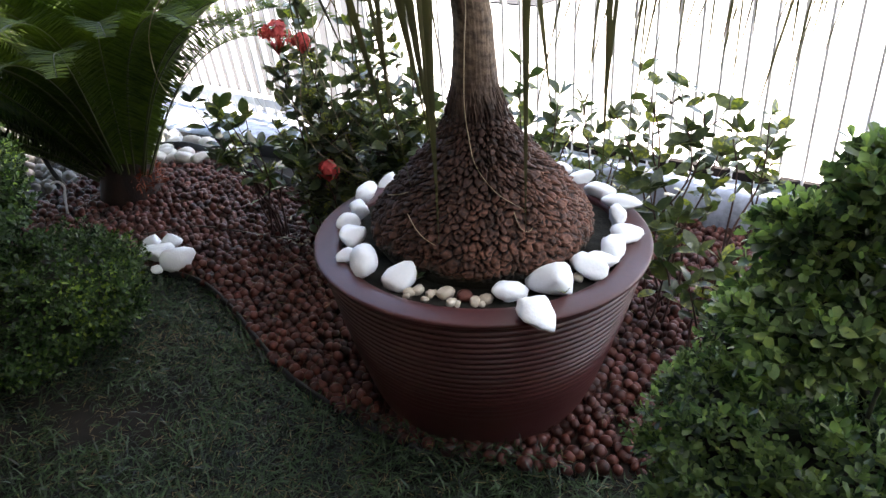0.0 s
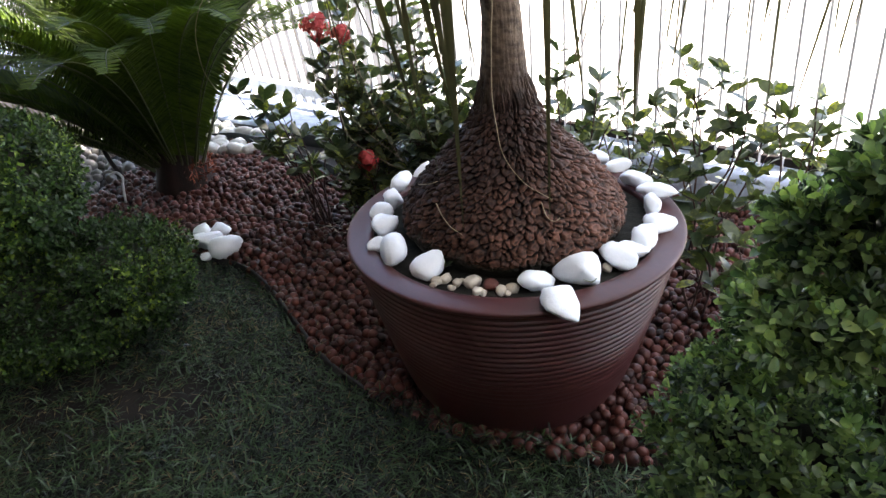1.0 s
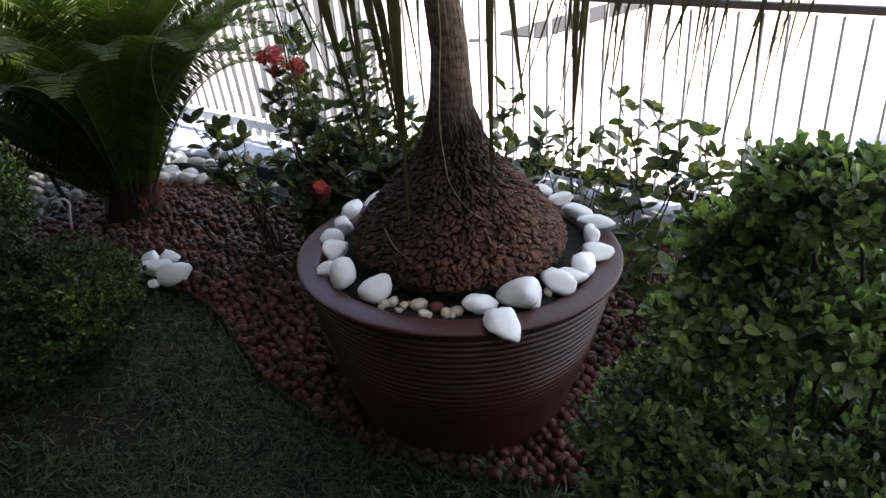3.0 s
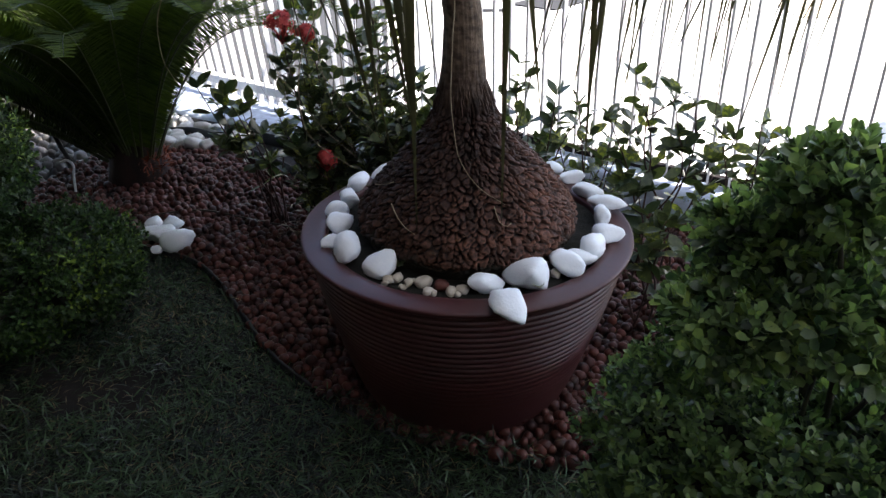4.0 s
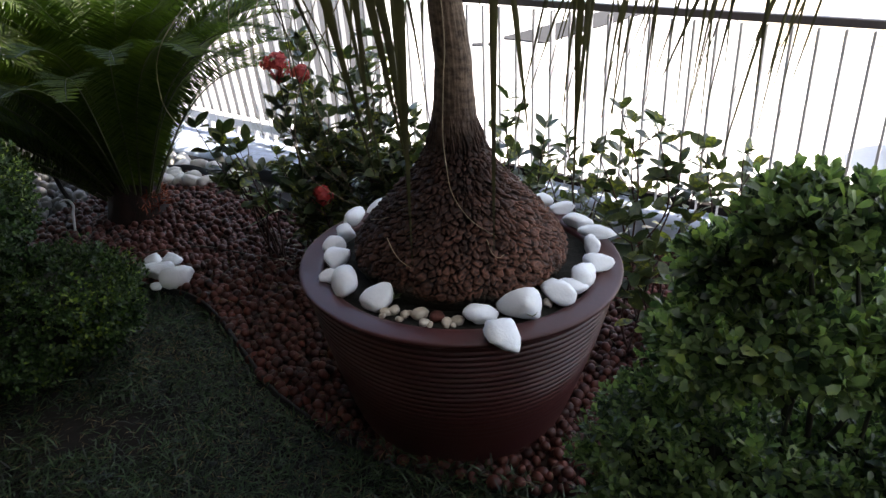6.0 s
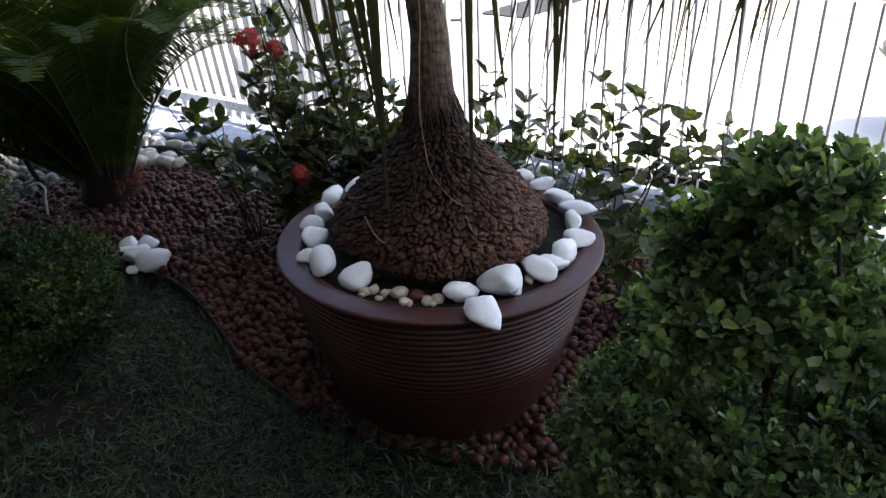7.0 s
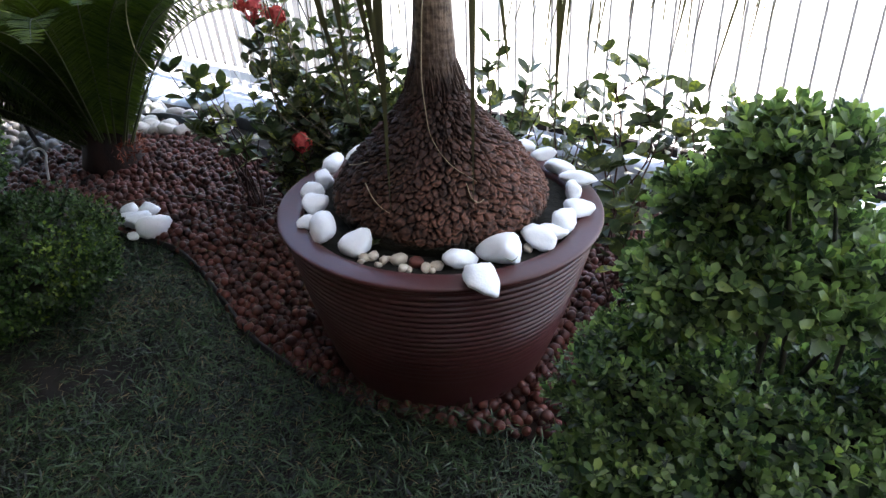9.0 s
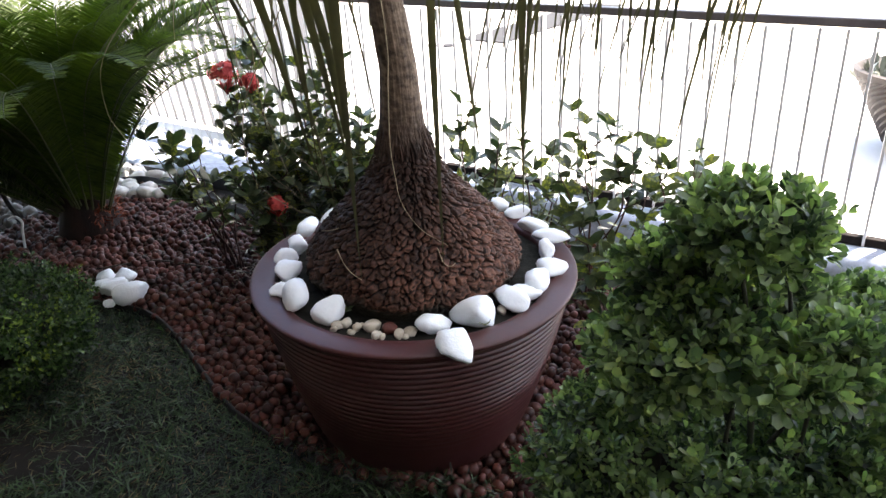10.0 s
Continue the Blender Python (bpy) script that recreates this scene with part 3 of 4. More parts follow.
def strap_mesh(head, knee, tip, width, twist):
    """One long strap: out of the head, over, and hanging to its tip."""
    p = catmull([head, ((head[0] * 0.45 + knee[0] * 0.55), (head[1] * 0.45 + knee[1] * 0.55), max(head[2], knee[2]) + 0.10), knee,
                 tuple(k * 0.5 + t * 0.5 for k, t in zip(knee, tip)), tip], 7)
    n, vs, fs = len(p), [], []
    for i, q in enumerate(p):
        d = Vector(p[min(i + 1, n - 1)] - p[max(i - 1, 0)]).normalized()
        a = twist + 0.5 * i / n
        side = d.cross(Vector((math.sin(a), math.cos(a), 0.05)))
        side = side.normalized()
        up = side.cross(d)
        u = i / (n - 1)
        w = width * (0.8 + 0.2 * u) * min(1.0, (1 - u) * 3.2 + 0.06)
        c = Vector(q)
        vs += [c - side * w / 2 + up * w * 0.16, c, c + side * w / 2 + up * w * 0.16]
    for i in range(n - 1):
        for k in (0, 1):
            a = i * 3 + k
            fs.append((a, a + 1, a + 4, a + 3))
    return mesh("strap_leaf", vs, fs, M["strap"])


# where the broad straps cross the height of 1.0 m, and their tips
STRAPS = [(-0.279, -0.10, -0.185, -0.11, 0.70, 20), (-0.197, -0.15, -0.178, -0.16, 0.76, 17), (-0.165, -0.20, -0.100, -0.205, 0.76, 22), (-0.135, -0.20, -0.094, -0.21, 0.74, 16),
          (-0.089, -0.30, -0.082, -0.31, 0.58, 17), (-0.110, -0.22, -0.092, -0.24, 0.72, 15), (-0.397, 0.10, -0.30, 0.10, 0.83, 12), (0.073, -0.30, 0.084, -0.305, 0.60, 13), (0.112, 0.10, 0.17, 0.10, 0.68, 12),
          (0.241, -0.10, 0.258, -0.105, 0.63, 13), (0.262, -0.10, 0.253, -0.10, 0.75, 12), (-0.23, -0.12, -0.15, -0.13, 0.62, 9)]


def straps(t):
    rng = random.Random(5)
    head = (-0.03, 0.0, 1.72)
    def hang(kx, ky, tx, ty, tz, w):
        # carry the line up past 1.0 m to the turn of the leaf
        s = (1.0 - tz) or 0.1
        kz = 1.35 + rng.uniform(-0.1, 0.12)
        x, y = kx + (kx - tx) * 0.5 * (kz - 1) / s, ky + (ky - ty) * 0.3 * (kz - 1) / s
        x, y = kx + max(-0.12, min(0.12, x - kx)), ky + max(-0.12, min(0.12, y - ky))
        put("strap_leaf", strap_mesh(head, (x, y, kz), (tx, ty, tz), w, rng.uniform(-0.45, 0.1)), t)
    for kx, ky, tx, ty, tz, w in STRAPS:
        hang(kx, ky, tx, ty, tz, w * 0.00125)
    # thin straps over the right side
    for i in range(40):
        x = 0.20 + 0.62 * (i + rng.uniform(-0.4, 0.4)) / 40
        y = 0.12 + rng.uniform(-0.12, 0.12)
        hang(x, y, x + rng.uniform(-0.11, 0.02), y, rng.choice((0.58, 0.64, 0.70, 0.76, 0.80, 0.86)) + rng.uniform(-0.03, 0.03), rng.uniform(0.0058, 0.0098))
    for i in range(12):
        x = -0.48 + 0.42 * (i + rng.uniform(-0.4, 0.4)) / 12
        y = 0.12 + rng.uniform(-0.1, 0.12)
        hang(x, y, x + rng.uniform(0.02, 0.12), y, rng.uniform(0.55, 0.85), rng.uniform(0.004, 0.008))
    for i in range(26):
        a = rng.uniform(0.5, 2.6)
        r = rng.uniform(0.30, 0.55)
        hang(r * math.cos(a), 0.10 + r * math.sin(a), (r + 0.03) * math.cos(a), 0.10 + (r + 0.03) * math.sin(a), rng.uniform(0.8, 1.15), rng.uniform(0.008, 0.014))
    for i in range(14):
        a = rng.uniform(3.4, 6.0)
        r = rng.uniform(0.25, 0.4)
        hang(r * math.cos(a), r * math.sin(a), (r + 0.02) * math.cos(a), (r + 0.02) * math.sin(a), rng.uniform(1.25, 1.3), rng.uniform(0.008, 0.013))


def threads(t):
    """Dry, thread-like dead leaves that hang loose over the trunk and the shrubs."""
    for pts, w in (([(-0.06, -0.05, 1.30), (-0.030, -0.056, 1.01), (-0.032, -0.060, 0.90), (-0.034, -0.070, 0.785), (-0.025, -0.090, 0.713), (-0.010, -0.124, 0.662), (0.032, -0.168, 0.620), (0.091, -0.186, 0.588)], 0.0014),
                   ([(-0.10, -0.05, 1.35), (-0.30, 0.12, 1.02), (-0.45, 0.25, 0.78), (-0.467, 0.30, 0.57), (-0.36, 0.30, 0.475), (-0.32, 0.30, 0.462)], 0.0018),
                   ([(-0.10, -0.02, 1.45), (-0.60, 0.35, 1.15), (-0.95, 0.58, 0.88), (-1.0, 0.60, 0.70), (-0.95, 0.60, 0.585)], 0.0018),
                   ([(-0.08, 0.0, 1.45), (-0.50, 0.30, 1.10), (-0.62, 0.45, 0.80), (-0.50, 0.44, 0.58), (-0.34, 0.42, 0.43)], 0.0016),
                   ([(-0.06, 0.02, 1.45), (-0.40, 0.34, 1.12), (-0.53, 0.50, 0.84), (-0.42, 0.46, 0.64), (-0.27, 0.40, 0.51)], 0.0015),
                   ([(-0.06, 0.0, 1.42), (-0.36, 0.22, 1.05), (-0.43, 0.34, 0.82), (-0.39, 0.33, 0.62), (-0.33, 0.31, 0.49)], 0.0014),
                   ([(-0.08, 0.0, 1.46), (-0.66, 0.55, 1.10), (-0.80, 0.75, 0.78), (-0.72, 0.70, 0.56), (-0.58, 0.62, 0.44)], 0.0015),
                   ([(-0.158, -0.152, 0.566), (-0.140, -0.186, 0.550), (-0.120, -0.212, 0.539), (-0.096, -0.230, 0.531)], 0.0014),
                   ([(-0.212, -0.050, 0.566), (-0.183, -0.087, 0.583), (-0.159, -0.105, 0.597)], 0.0016),
                   ([(0.068, -0.190, 0.585), (0.080, -0.210, 0.560), (0.096, -0.211, 0.551), (0.106, -0.203, 0.555)], 0.0012)):
        line = catmull(pts, 8)
        put("dry_thread", mesh("dry_thread", *tube(line, np.linspace(w, w * 0.6, len(line)), 4), M["thread"]), t, label="pale dry thread-like leaf")


def stone_mesh(name, sx, sy, sz, seed, mat, lump=0.20, taper=0.0, cuts=6):
    rng = np.random.default_rng(seed)
    v = np.sign(ICO3[0]) * np.abs(ICO3[0]) ** 0.95
    o = rng.uniform(-50, 50, 3)
    k = np.array([noise.noise(Vector(p * 0.9 + o)) for p in v])
    k2 = np.array([noise.noise(Vector(p * 2.1 + o)) for p in v])
    v = v * (1 + 1.50 * lump * k + lump * 0.70 * k2)[:, None]
    # a few flattened facets, softened
    for _ in range(cuts):
        d = unit(rng.normal(size=3))
        h = v @ d
        lim = rng.uniform(0.50, 0.80)
        v -= np.where(h > lim, (h - lim) * 0.92, 0)[:, None] * d
    for _ in range(2):
        near, many = np.zeros_like(v), np.zeros(len(v))
        for a, b in ((0, 1), (1, 2), (2, 0)):
            np.add.at(near, ICO3[1][:, a], v[ICO3[1][:, b]])
            np.add.at(many, ICO3[1][:, a], 1)
        v = 0.45 * v + 0.55 * near / many[:, None]
    v *= (1.06 + 0.12 * np.array([noise.noise(Vector(p * 3.4 + o)) for p in v]) + 0.035 * np.array([noise.noise(Vector(p * 7 + o)) for p in v]))[:, None]
    v[:, 1:] *= (1 - taper * v[:, :1])
    v *= np.array([sx, sy, sz])
    return tri_mesh(name, v, ICO3[1], mat)


# x, y, z, half length, half width, half height, turn, tilt, taper
STONES = [(-0.263, 0.285, 0.460, 0.036, 0.016, 0.014, 62, -30, 0.06), (-0.311, 0.190, 0.464, 0.052, 0.025, 0.020, 58, -14, 0.17), (-0.305, 0.080, 0.466, 0.035, 0.028, 0.026, 55, 0, 0.06),
          (-0.330, 0.026, 0.460, 0.031, 0.023, 0.019, 18, 0, -0.14), (-0.311, -0.042, 0.460, 0.044, 0.026, 0.022, 58, -6, 0.03), (-0.311, -0.140, 0.456, 0.026, 0.021, 0.019, 50, 0, -0.11),
          (-0.255, -0.178, 0.464, 0.046, 0.038, 0.034, 108, 0, 0.07), (-0.171, -0.232, 0.459, 0.048, 0.029, 0.025, 45, -6, 0.06), (0.057, -0.288, 0.457, 0.040, 0.026, 0.022, 18, 0, -0.12),
          (0.142, -0.262, 0.460, 0.049, 0.042, 0.034, -12, -6, -0.18), (0.102, -0.384, 0.468, 0.055, 0.035, 0.025, -62, 24, -0.12), (0.233, -0.200, 0.462, 0.040, 0.031, 0.028, -30, 8, 0.14),
          (0.264, -0.166, 0.457, 0.036, 0.024, 0.021, 14, 0, 0.06), (0.294, -0.134, 0.464, 0.036, 0.030, 0.028, 62, 0, 0.00), (0.336, -0.056, 0.466, 0.037, 0.026, 0.021, 16, -6, 0.18),
          (0.331, 0.046, 0.462, 0.034, 0.022, 0.025, 84, 0, 0.06), (0.352, 0.100, 0.470, 0.052, 0.024, 0.020, -30, 0, 0.19), (0.309, 0.188, 0.466, 0.041, 0.026, 0.022, 4, 0, 0.11), (0.278, 0.286, 0.464, 0.037, 0.025, 0.021, 8, 0, 0.06),
          (0.229, 0.338, 0.464, 0.030, 0.024, 0.020, -40, 0, 0.06)]
BEIGE = [(-0.151, -0.266, 0.012), (-0.135, -0.259, 0.014), (-0.107, -0.274, 0.011), (-0.094, -0.266, 0.009), (-0.075, -0.272, 0.018), (-0.013, -0.305, 0.013), (0.009, -0.296, 0.014), (-0.062, -0.307, 0.012),
         (0.205, -0.212, 0.012), (-0.157, -0.280, 0.008), (-0.117, -0.291, 0.008), (-0.049, -0.311, 0.008), (-0.001, -0.312, 0.008)]


def stones():
    for i, (x, y, z, a, b, c, turn, tilt, taper) in enumerate(STONES):
        put("white_stone", stone_mesh("white_stone", a * 1.08, b * 1.10, c * 1.08, 30 + i, M["stone"], taper=taper), at=pose(x, y, z, 0, tilt, turn),
            label="smooth rounded white stone resting on the pot rim" if i == 10 else "smooth rounded white stone ringing the palm base", category="stone", group="white stones in the pot")
    for i, (x, y, r) in enumerate(BEIGE):
        put("pebble", stone_mesh("beige_pebble", r * 1.15, r * 0.92, r * 0.80, 70 + i, M["beige"], 0.06, 0.0, 2), at=pose(x, y, 0.436 + r * 0.35, 0, 15 * math.sin(i * 3), 57 * i),
            label="small beige pebble on the potting mix", category="pebble", group="beige pebbles in the pot")
    put("pebble", stone_mesh("clay_pebble", 0.017, 0.015, 0.014, 95, M["clay_one"], 0.1), at=pose(-0.035, -0.292, 0.446), label="single round reddish clay pebble in the pot", category="pebble")
    pile = [(-1.140, 0.705, 0.050, 0.036, 20), (-1.195, 0.700, 0.048, 0.034, 70), (-1.140, 0.610, 0.058, 0.042, 30), (-1.060, 0.568, 0.050, 0.052, 25), (-1.120, 0.525, 0.036, 0.018, 0), (-1.185, 0.640, 0.040, 0.034, 10)]
    for i, (x, y, z, r, turn) in enumerate(pile):
        put("white_stone", stone_mesh("white_stone", r * 1.25, r * (0.74 if i == 3 else 1.06), r * 0.86, 150 + i, M["stone"], 0.14, 0.0, 4), at=pose(x, y, z, 0, 8 * math.sin(i * 2), turn),
            label="rounded white stone heaped at the lawn edging", category="stone", group="white stones heaped on the bed")


# ---- shrubs ----
BOX_LEAF = [(0.40, 0.74), (0.80, 0.98)]


def shoots(p, out, rng, length, size):
    """Short leafy shoots: opposite pairs of small rounded leaves, crossing, closing towards the tip."""
    n = len(p)
    a = unit(out * 0.9 + np.array([0, 0, 0.75]) + rng.normal(size=(n, 3)) * 0.38)
    s = unit(np.cross(a, rng.normal(size=(n, 3))))
    w = np.cross(a, s)
    pos, axis, nor, ln = [], [], [], []
    for lev, (u, spread, k) in enumerate(((0.05, 1.20, 0.95), (0.34, 1.05, 1.05), (0.62, 0.85, 1.0), (0.86, 0.60, 0.85), (1.0, 0.32, 0.6))):
        turn = lev * 1.571 + rng.uniform(-0.3, 0.3, n)
        for sign in (1, -1):
            d = (s * np.cos(turn)[:, None] + w * np.sin(turn)[:, None]) * sign
            ax = unit(a * math.cos(spread) + d * math.sin(spread) + rng.normal(size=(n, 3)) * 0.16)
            pos.append(p + a * (u * length)[:, None])
            axis.append(ax)
            nor.append(a + rng.normal(size=(n, 3)) * 0.25)
            ln.append(size * k * rng.uniform(0.62, 1.25, n))
    return np.concatenate(pos), np.concatenate(axis), np.concatenate(nor), np.concatenate(ln)


def box_bush(name, at, blobs, count, size, label, seed, mat, bare=1.0, stems=()):
    """blobs: centres, half sizes and leaf size of each lobe, in the bush's own place."""
    rng = np.random.default_rng(seed)
    b = thing(name, pose(*at), label, "bush")
    B = np.array(blobs)
    vol = (B[:, 3] * B[:, 4] + B[:, 3] * B[:, 5] + B[:, 4] * B[:, 5])
    chunks, core = [], []
    for k, (cx, cy, cz, rx, ry, rz, ls) in enumerate(B):
        n = int(count * vol[k] / vol.sum())
        d = unit(rng.normal(size=(n, 3)))
        for layer, keep in ((1.0, 1.0), (0.86, 0.65), (0.72, 0.25)):
            m = int(n * keep)
            dd = d[:m] + rng.normal(size=(m, 3)) * (0 if layer == 1 else 0.1)
            bump = np.array([noise.noise(Vector(q * 2.3 + k * 7.0)) * 0.14 + noise.noise(Vector(q * 6.1 + k * 3.0)) * 0.17 for q in dd])
            p = np.array([cx, cy, cz]) + dd * np.array([rx, ry, rz]) * ((layer + bump + rng.normal(size=m) * 0.03)[:, None]) * 0.95
            ok = p[:, 2] + at[2] > 0.03
            for j, o in enumerate(B):
                if j != k:
                    ok &= (((p - o[:3]) / (o[3:6] * 0.90)) ** 2).sum(1) > 1
            p, dd = p[ok], dd[ok]
            nr = unit(dd / np.array([rx, ry, rz]))
            # few leaves on the shaded undersides
            low = (nr[:, 2] > -0.35) | (rng.uniform(size=len(p)) < bare)
            p, nr = p[low], nr[low]
            L = rng.uniform(0.018, 0.042, len(p))
            pos, axis, nor, ln = shoots(p - nr * L[:, None] * 0.5, nr, rng, L, size * ls)
            chunks.append(blades(pos, axis, nor, ln, ln * rng.uniform(0.42, 0.58, len(ln)), BOX_LEAF, droop=0.06, cup=0.13))
        # solid lump coloured near-black for the shade inside the lobe
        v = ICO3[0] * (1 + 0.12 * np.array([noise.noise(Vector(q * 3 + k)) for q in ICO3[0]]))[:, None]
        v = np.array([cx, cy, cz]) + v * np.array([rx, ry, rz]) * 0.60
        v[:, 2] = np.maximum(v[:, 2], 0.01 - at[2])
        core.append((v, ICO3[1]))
    def join(c):
        k, vs, fs = 0, [], []
        for v, f in c:
            vs.append(v)
            fs.append(f + k)
            k += len(v)
        return np.concatenate(vs), np.concatenate(fs)
    put("foliage", tri_mesh("foliage", *join(chunks), mat), b, label="dense small rounded glossy green leaves")
    put("shade_core", tri_mesh("shade_core", *join(core), M["box_dark"]), b, label="near-black solid core standing in for the shade inside the bush")
    for pts, r in stems:
        line = catmull(pts, 6)
        put("stem", mesh("stem", *tube(line, np.linspace(r, r * 0.45, len(line)), 6), M["box_dark"]), b, label="thin dark woody stem")


def sago():
    t = thing("sago_palm", pose(-1.51, 1.20, 0.0), "large dark-green sago palm with arching feathery fronds in clay pebbles", "palm")
    rng = random.Random(11)
    # the stump
    vs, n = [], 40
    prof = [(0.0, 0.125), (0.04, 0.13), (0.10, 0.118), (0.17, 0.105), (0.24, 0.09), (0.28, 0.05), (0.285, 0.0)]
    for z, r in prof:
        for k in range(n):
            a = 2 * math.pi * k / n
            w = 1 + 0.13 * noise.noise((math.cos(a) * 4, math.sin(a) * 4, z * 14)) + 0.06 * noise.noise((a * 9, z * 40, 0))
            vs.append((r * w * math.cos(a), r * w * math.sin(a), z))
    fs = [(i * n + k, i * n + (k + 1) % n, (i + 1) * n + (k + 1) % n, (i + 1) * n + k) for i in range(len(prof) - 1) for k in range(n)]
    put("trunk", mesh("trunk", vs, fs, M["fibre"]), t, label="short shaggy reddish-brown trunk")
    # rusty fibres round the foot
    g = np.random.default_rng(3)
    m = 200
    a = g.uniform(-1.0, 0.9, m)
    p = np.stack([0.115 * np.cos(a), 0.115 * np.sin(a), g.uniform(0.0, 0.15, m)], 1)
    ax = np.stack([np.cos(a) * 0.8, np.sin(a) * 0.8, g.uniform(-0.6, 1.2, m)], 1) + g.normal(size=(m, 3)) * 0.3
    put("fibre_skirt", tri_mesh("fibre_skirt", *blades(p, ax, g.normal(size=(m, 3)), g.uniform(0.02, 0.06, m), 0.004, [(0.5, 1.0)], 0.5), M["rust"]), t, label="orange-brown dry fibres at the foot")
    count = 96
    for i in range(count):
        az = i * 2.39996 + rng.uniform(-0.15, 0.15)
        grade = ((i * 7) % count) / count                  # outer fronds are older and lie lower
        c, s = math.cos(az), math.sin(az)
        # lowest rise: steep towards the fence side and the pot, lying wide towards the open left
        least = 36 + 24 * max(0, c) + 12 * max(0, -s) + 12 * max(0, s)
        rise = math.radians(84 - (84 - least) * grade + rng.uniform(-4, 4))
        length = rng.uniform(0.96, 1.10) * (0.86 + 0.34 * grade) * (1.0 + 0.10 * max(0, -c))
        bend = math.radians(62 + 34 * grade + rng.uniform(-10, 10)) * (1.0 - 0.16 * max(0, c))
        frond(t, az, rise, length, bend, 0.05 + 0.07 * grade, 0.22 - 0.10 * grade, rng)
    low_fronds(t, rng)


def low_fronds(t, rng):
    """The older fronds that lie out over the open side."""
    for i in range(26):
        az = math.radians(128 + 118 * i / 25 + rng.uniform(-5, 5))
        frond(t, az, math.radians(rng.uniform(34, 66)), rng.uniform(1.05, 1.3), math.radians(rng.uniform(45, 85)), 0.09, 0.13, rng)


def frond(t, az, rise, length, bend, r0, z0, rng):
    steps = 36
    d = np.array([math.cos(az), math.sin(az)])
    p, pts, dirs = np.array([d[0] * r0, d[1] * r0, z0]), [], []
    sway = rng.uniform(-0.25, 0.25)
    for i in range(steps + 1):
        u = i / steps
        e = rise - bend * u ** 2.0
        b = az + sway * u
        v = np.array([math.cos(b) * math.cos(e), math.sin(b) * math.cos(e), math.sin(e)])
        pts.append(p.copy())
        dirs.append(v)
        p = p + v * length / steps
    rad = [0.0048 * (1 - 0.85 * i / steps) for i in range(steps + 1)]
    vs, fs = tube(pts, rad, 5)
    pts, dirs = np.array(pts), np.array(dirs)
    n = 120
    u = np.linspace(0.05, 0.995, n)
    idx = u * steps
    i0 = np.minimum(idx.astype(int), steps - 1)
    fr = (idx - i0)[:, None]
    pos = pts[i0] * (1 - fr) + pts[i0 + 1] * fr
    dv = unit(dirs[i0] * (1 - fr) + dirs[i0 + 1] * fr)
    side = unit(np.cross(dv, np.array([0, 0, 1.0]) + 1e-3))
    up = np.cross(side, dv)
    chunks_v, chunks_f, k = [], [], 0
    prof = np.sin(np.clip((u - 0.04) / 0.96, 0, 1) * math.pi) ** 0.55
    for sg in (1, -1):
        ax = unit(side * sg * 0.80 + dv * 0.55 + up * 0.38 + RNG.normal(size=(n, 3)) * 0.05)
        L = 0.150 * np.maximum(prof, 0.25) * RNG.uniform(0.9, 1.08, n)
        v, fc = blades(pos, ax, up - side * sg * 0.4, L, 0.0062, [(0.08, 0.9), (0.6, 1.0)], 0.16)
        chunks_v.append(v)
        chunks_f.append(fc + k)
        k += len(v)
    tv = np.array([tuple(v) for v in vs])
    tf = np.array([(q[0], q[i], q[i + 1]) for q in fs for i in range(1, len(q) - 1)])
    me = tri_mesh("frond", np.concatenate(chunks_v + [tv]), np.concatenate(chunks_f + [tf + k]), M["frond"])
    me.materials.append(M["rachis"])
    ids = np.zeros(len(me.polygons), np.int32)
    ids[-len(tf):] = 1
    me.polygons.foreach_set("material_index", ids)
    put("frond", me, t)


LEAF_KINDS = []


def leaf_kinds():
    """Four leaf forms, one metre long, to be laid out small."""
    x, z = np.array([[1.0, 0, 0]]), np.array([[0, 0, 1.0]])
    for w, droop, cup in ((0.46, 0.12, 0.10), (0.52, 0.22, 0.05), (0.42, 0.05, 0.16), (0.50, 0.30, 0.12)):
        v, f = blades(np.zeros((1, 3)), x, z, 1.0, w, [(0.07, 0.16), (0.22, 0.62), (0.45, 0.98), (0.66, 0.94), (0.86, 0.55)], droop, cup)
        LEAF_KINDS.append(tri_mesh("shrub_leaf", v, f, M["ixora"]))


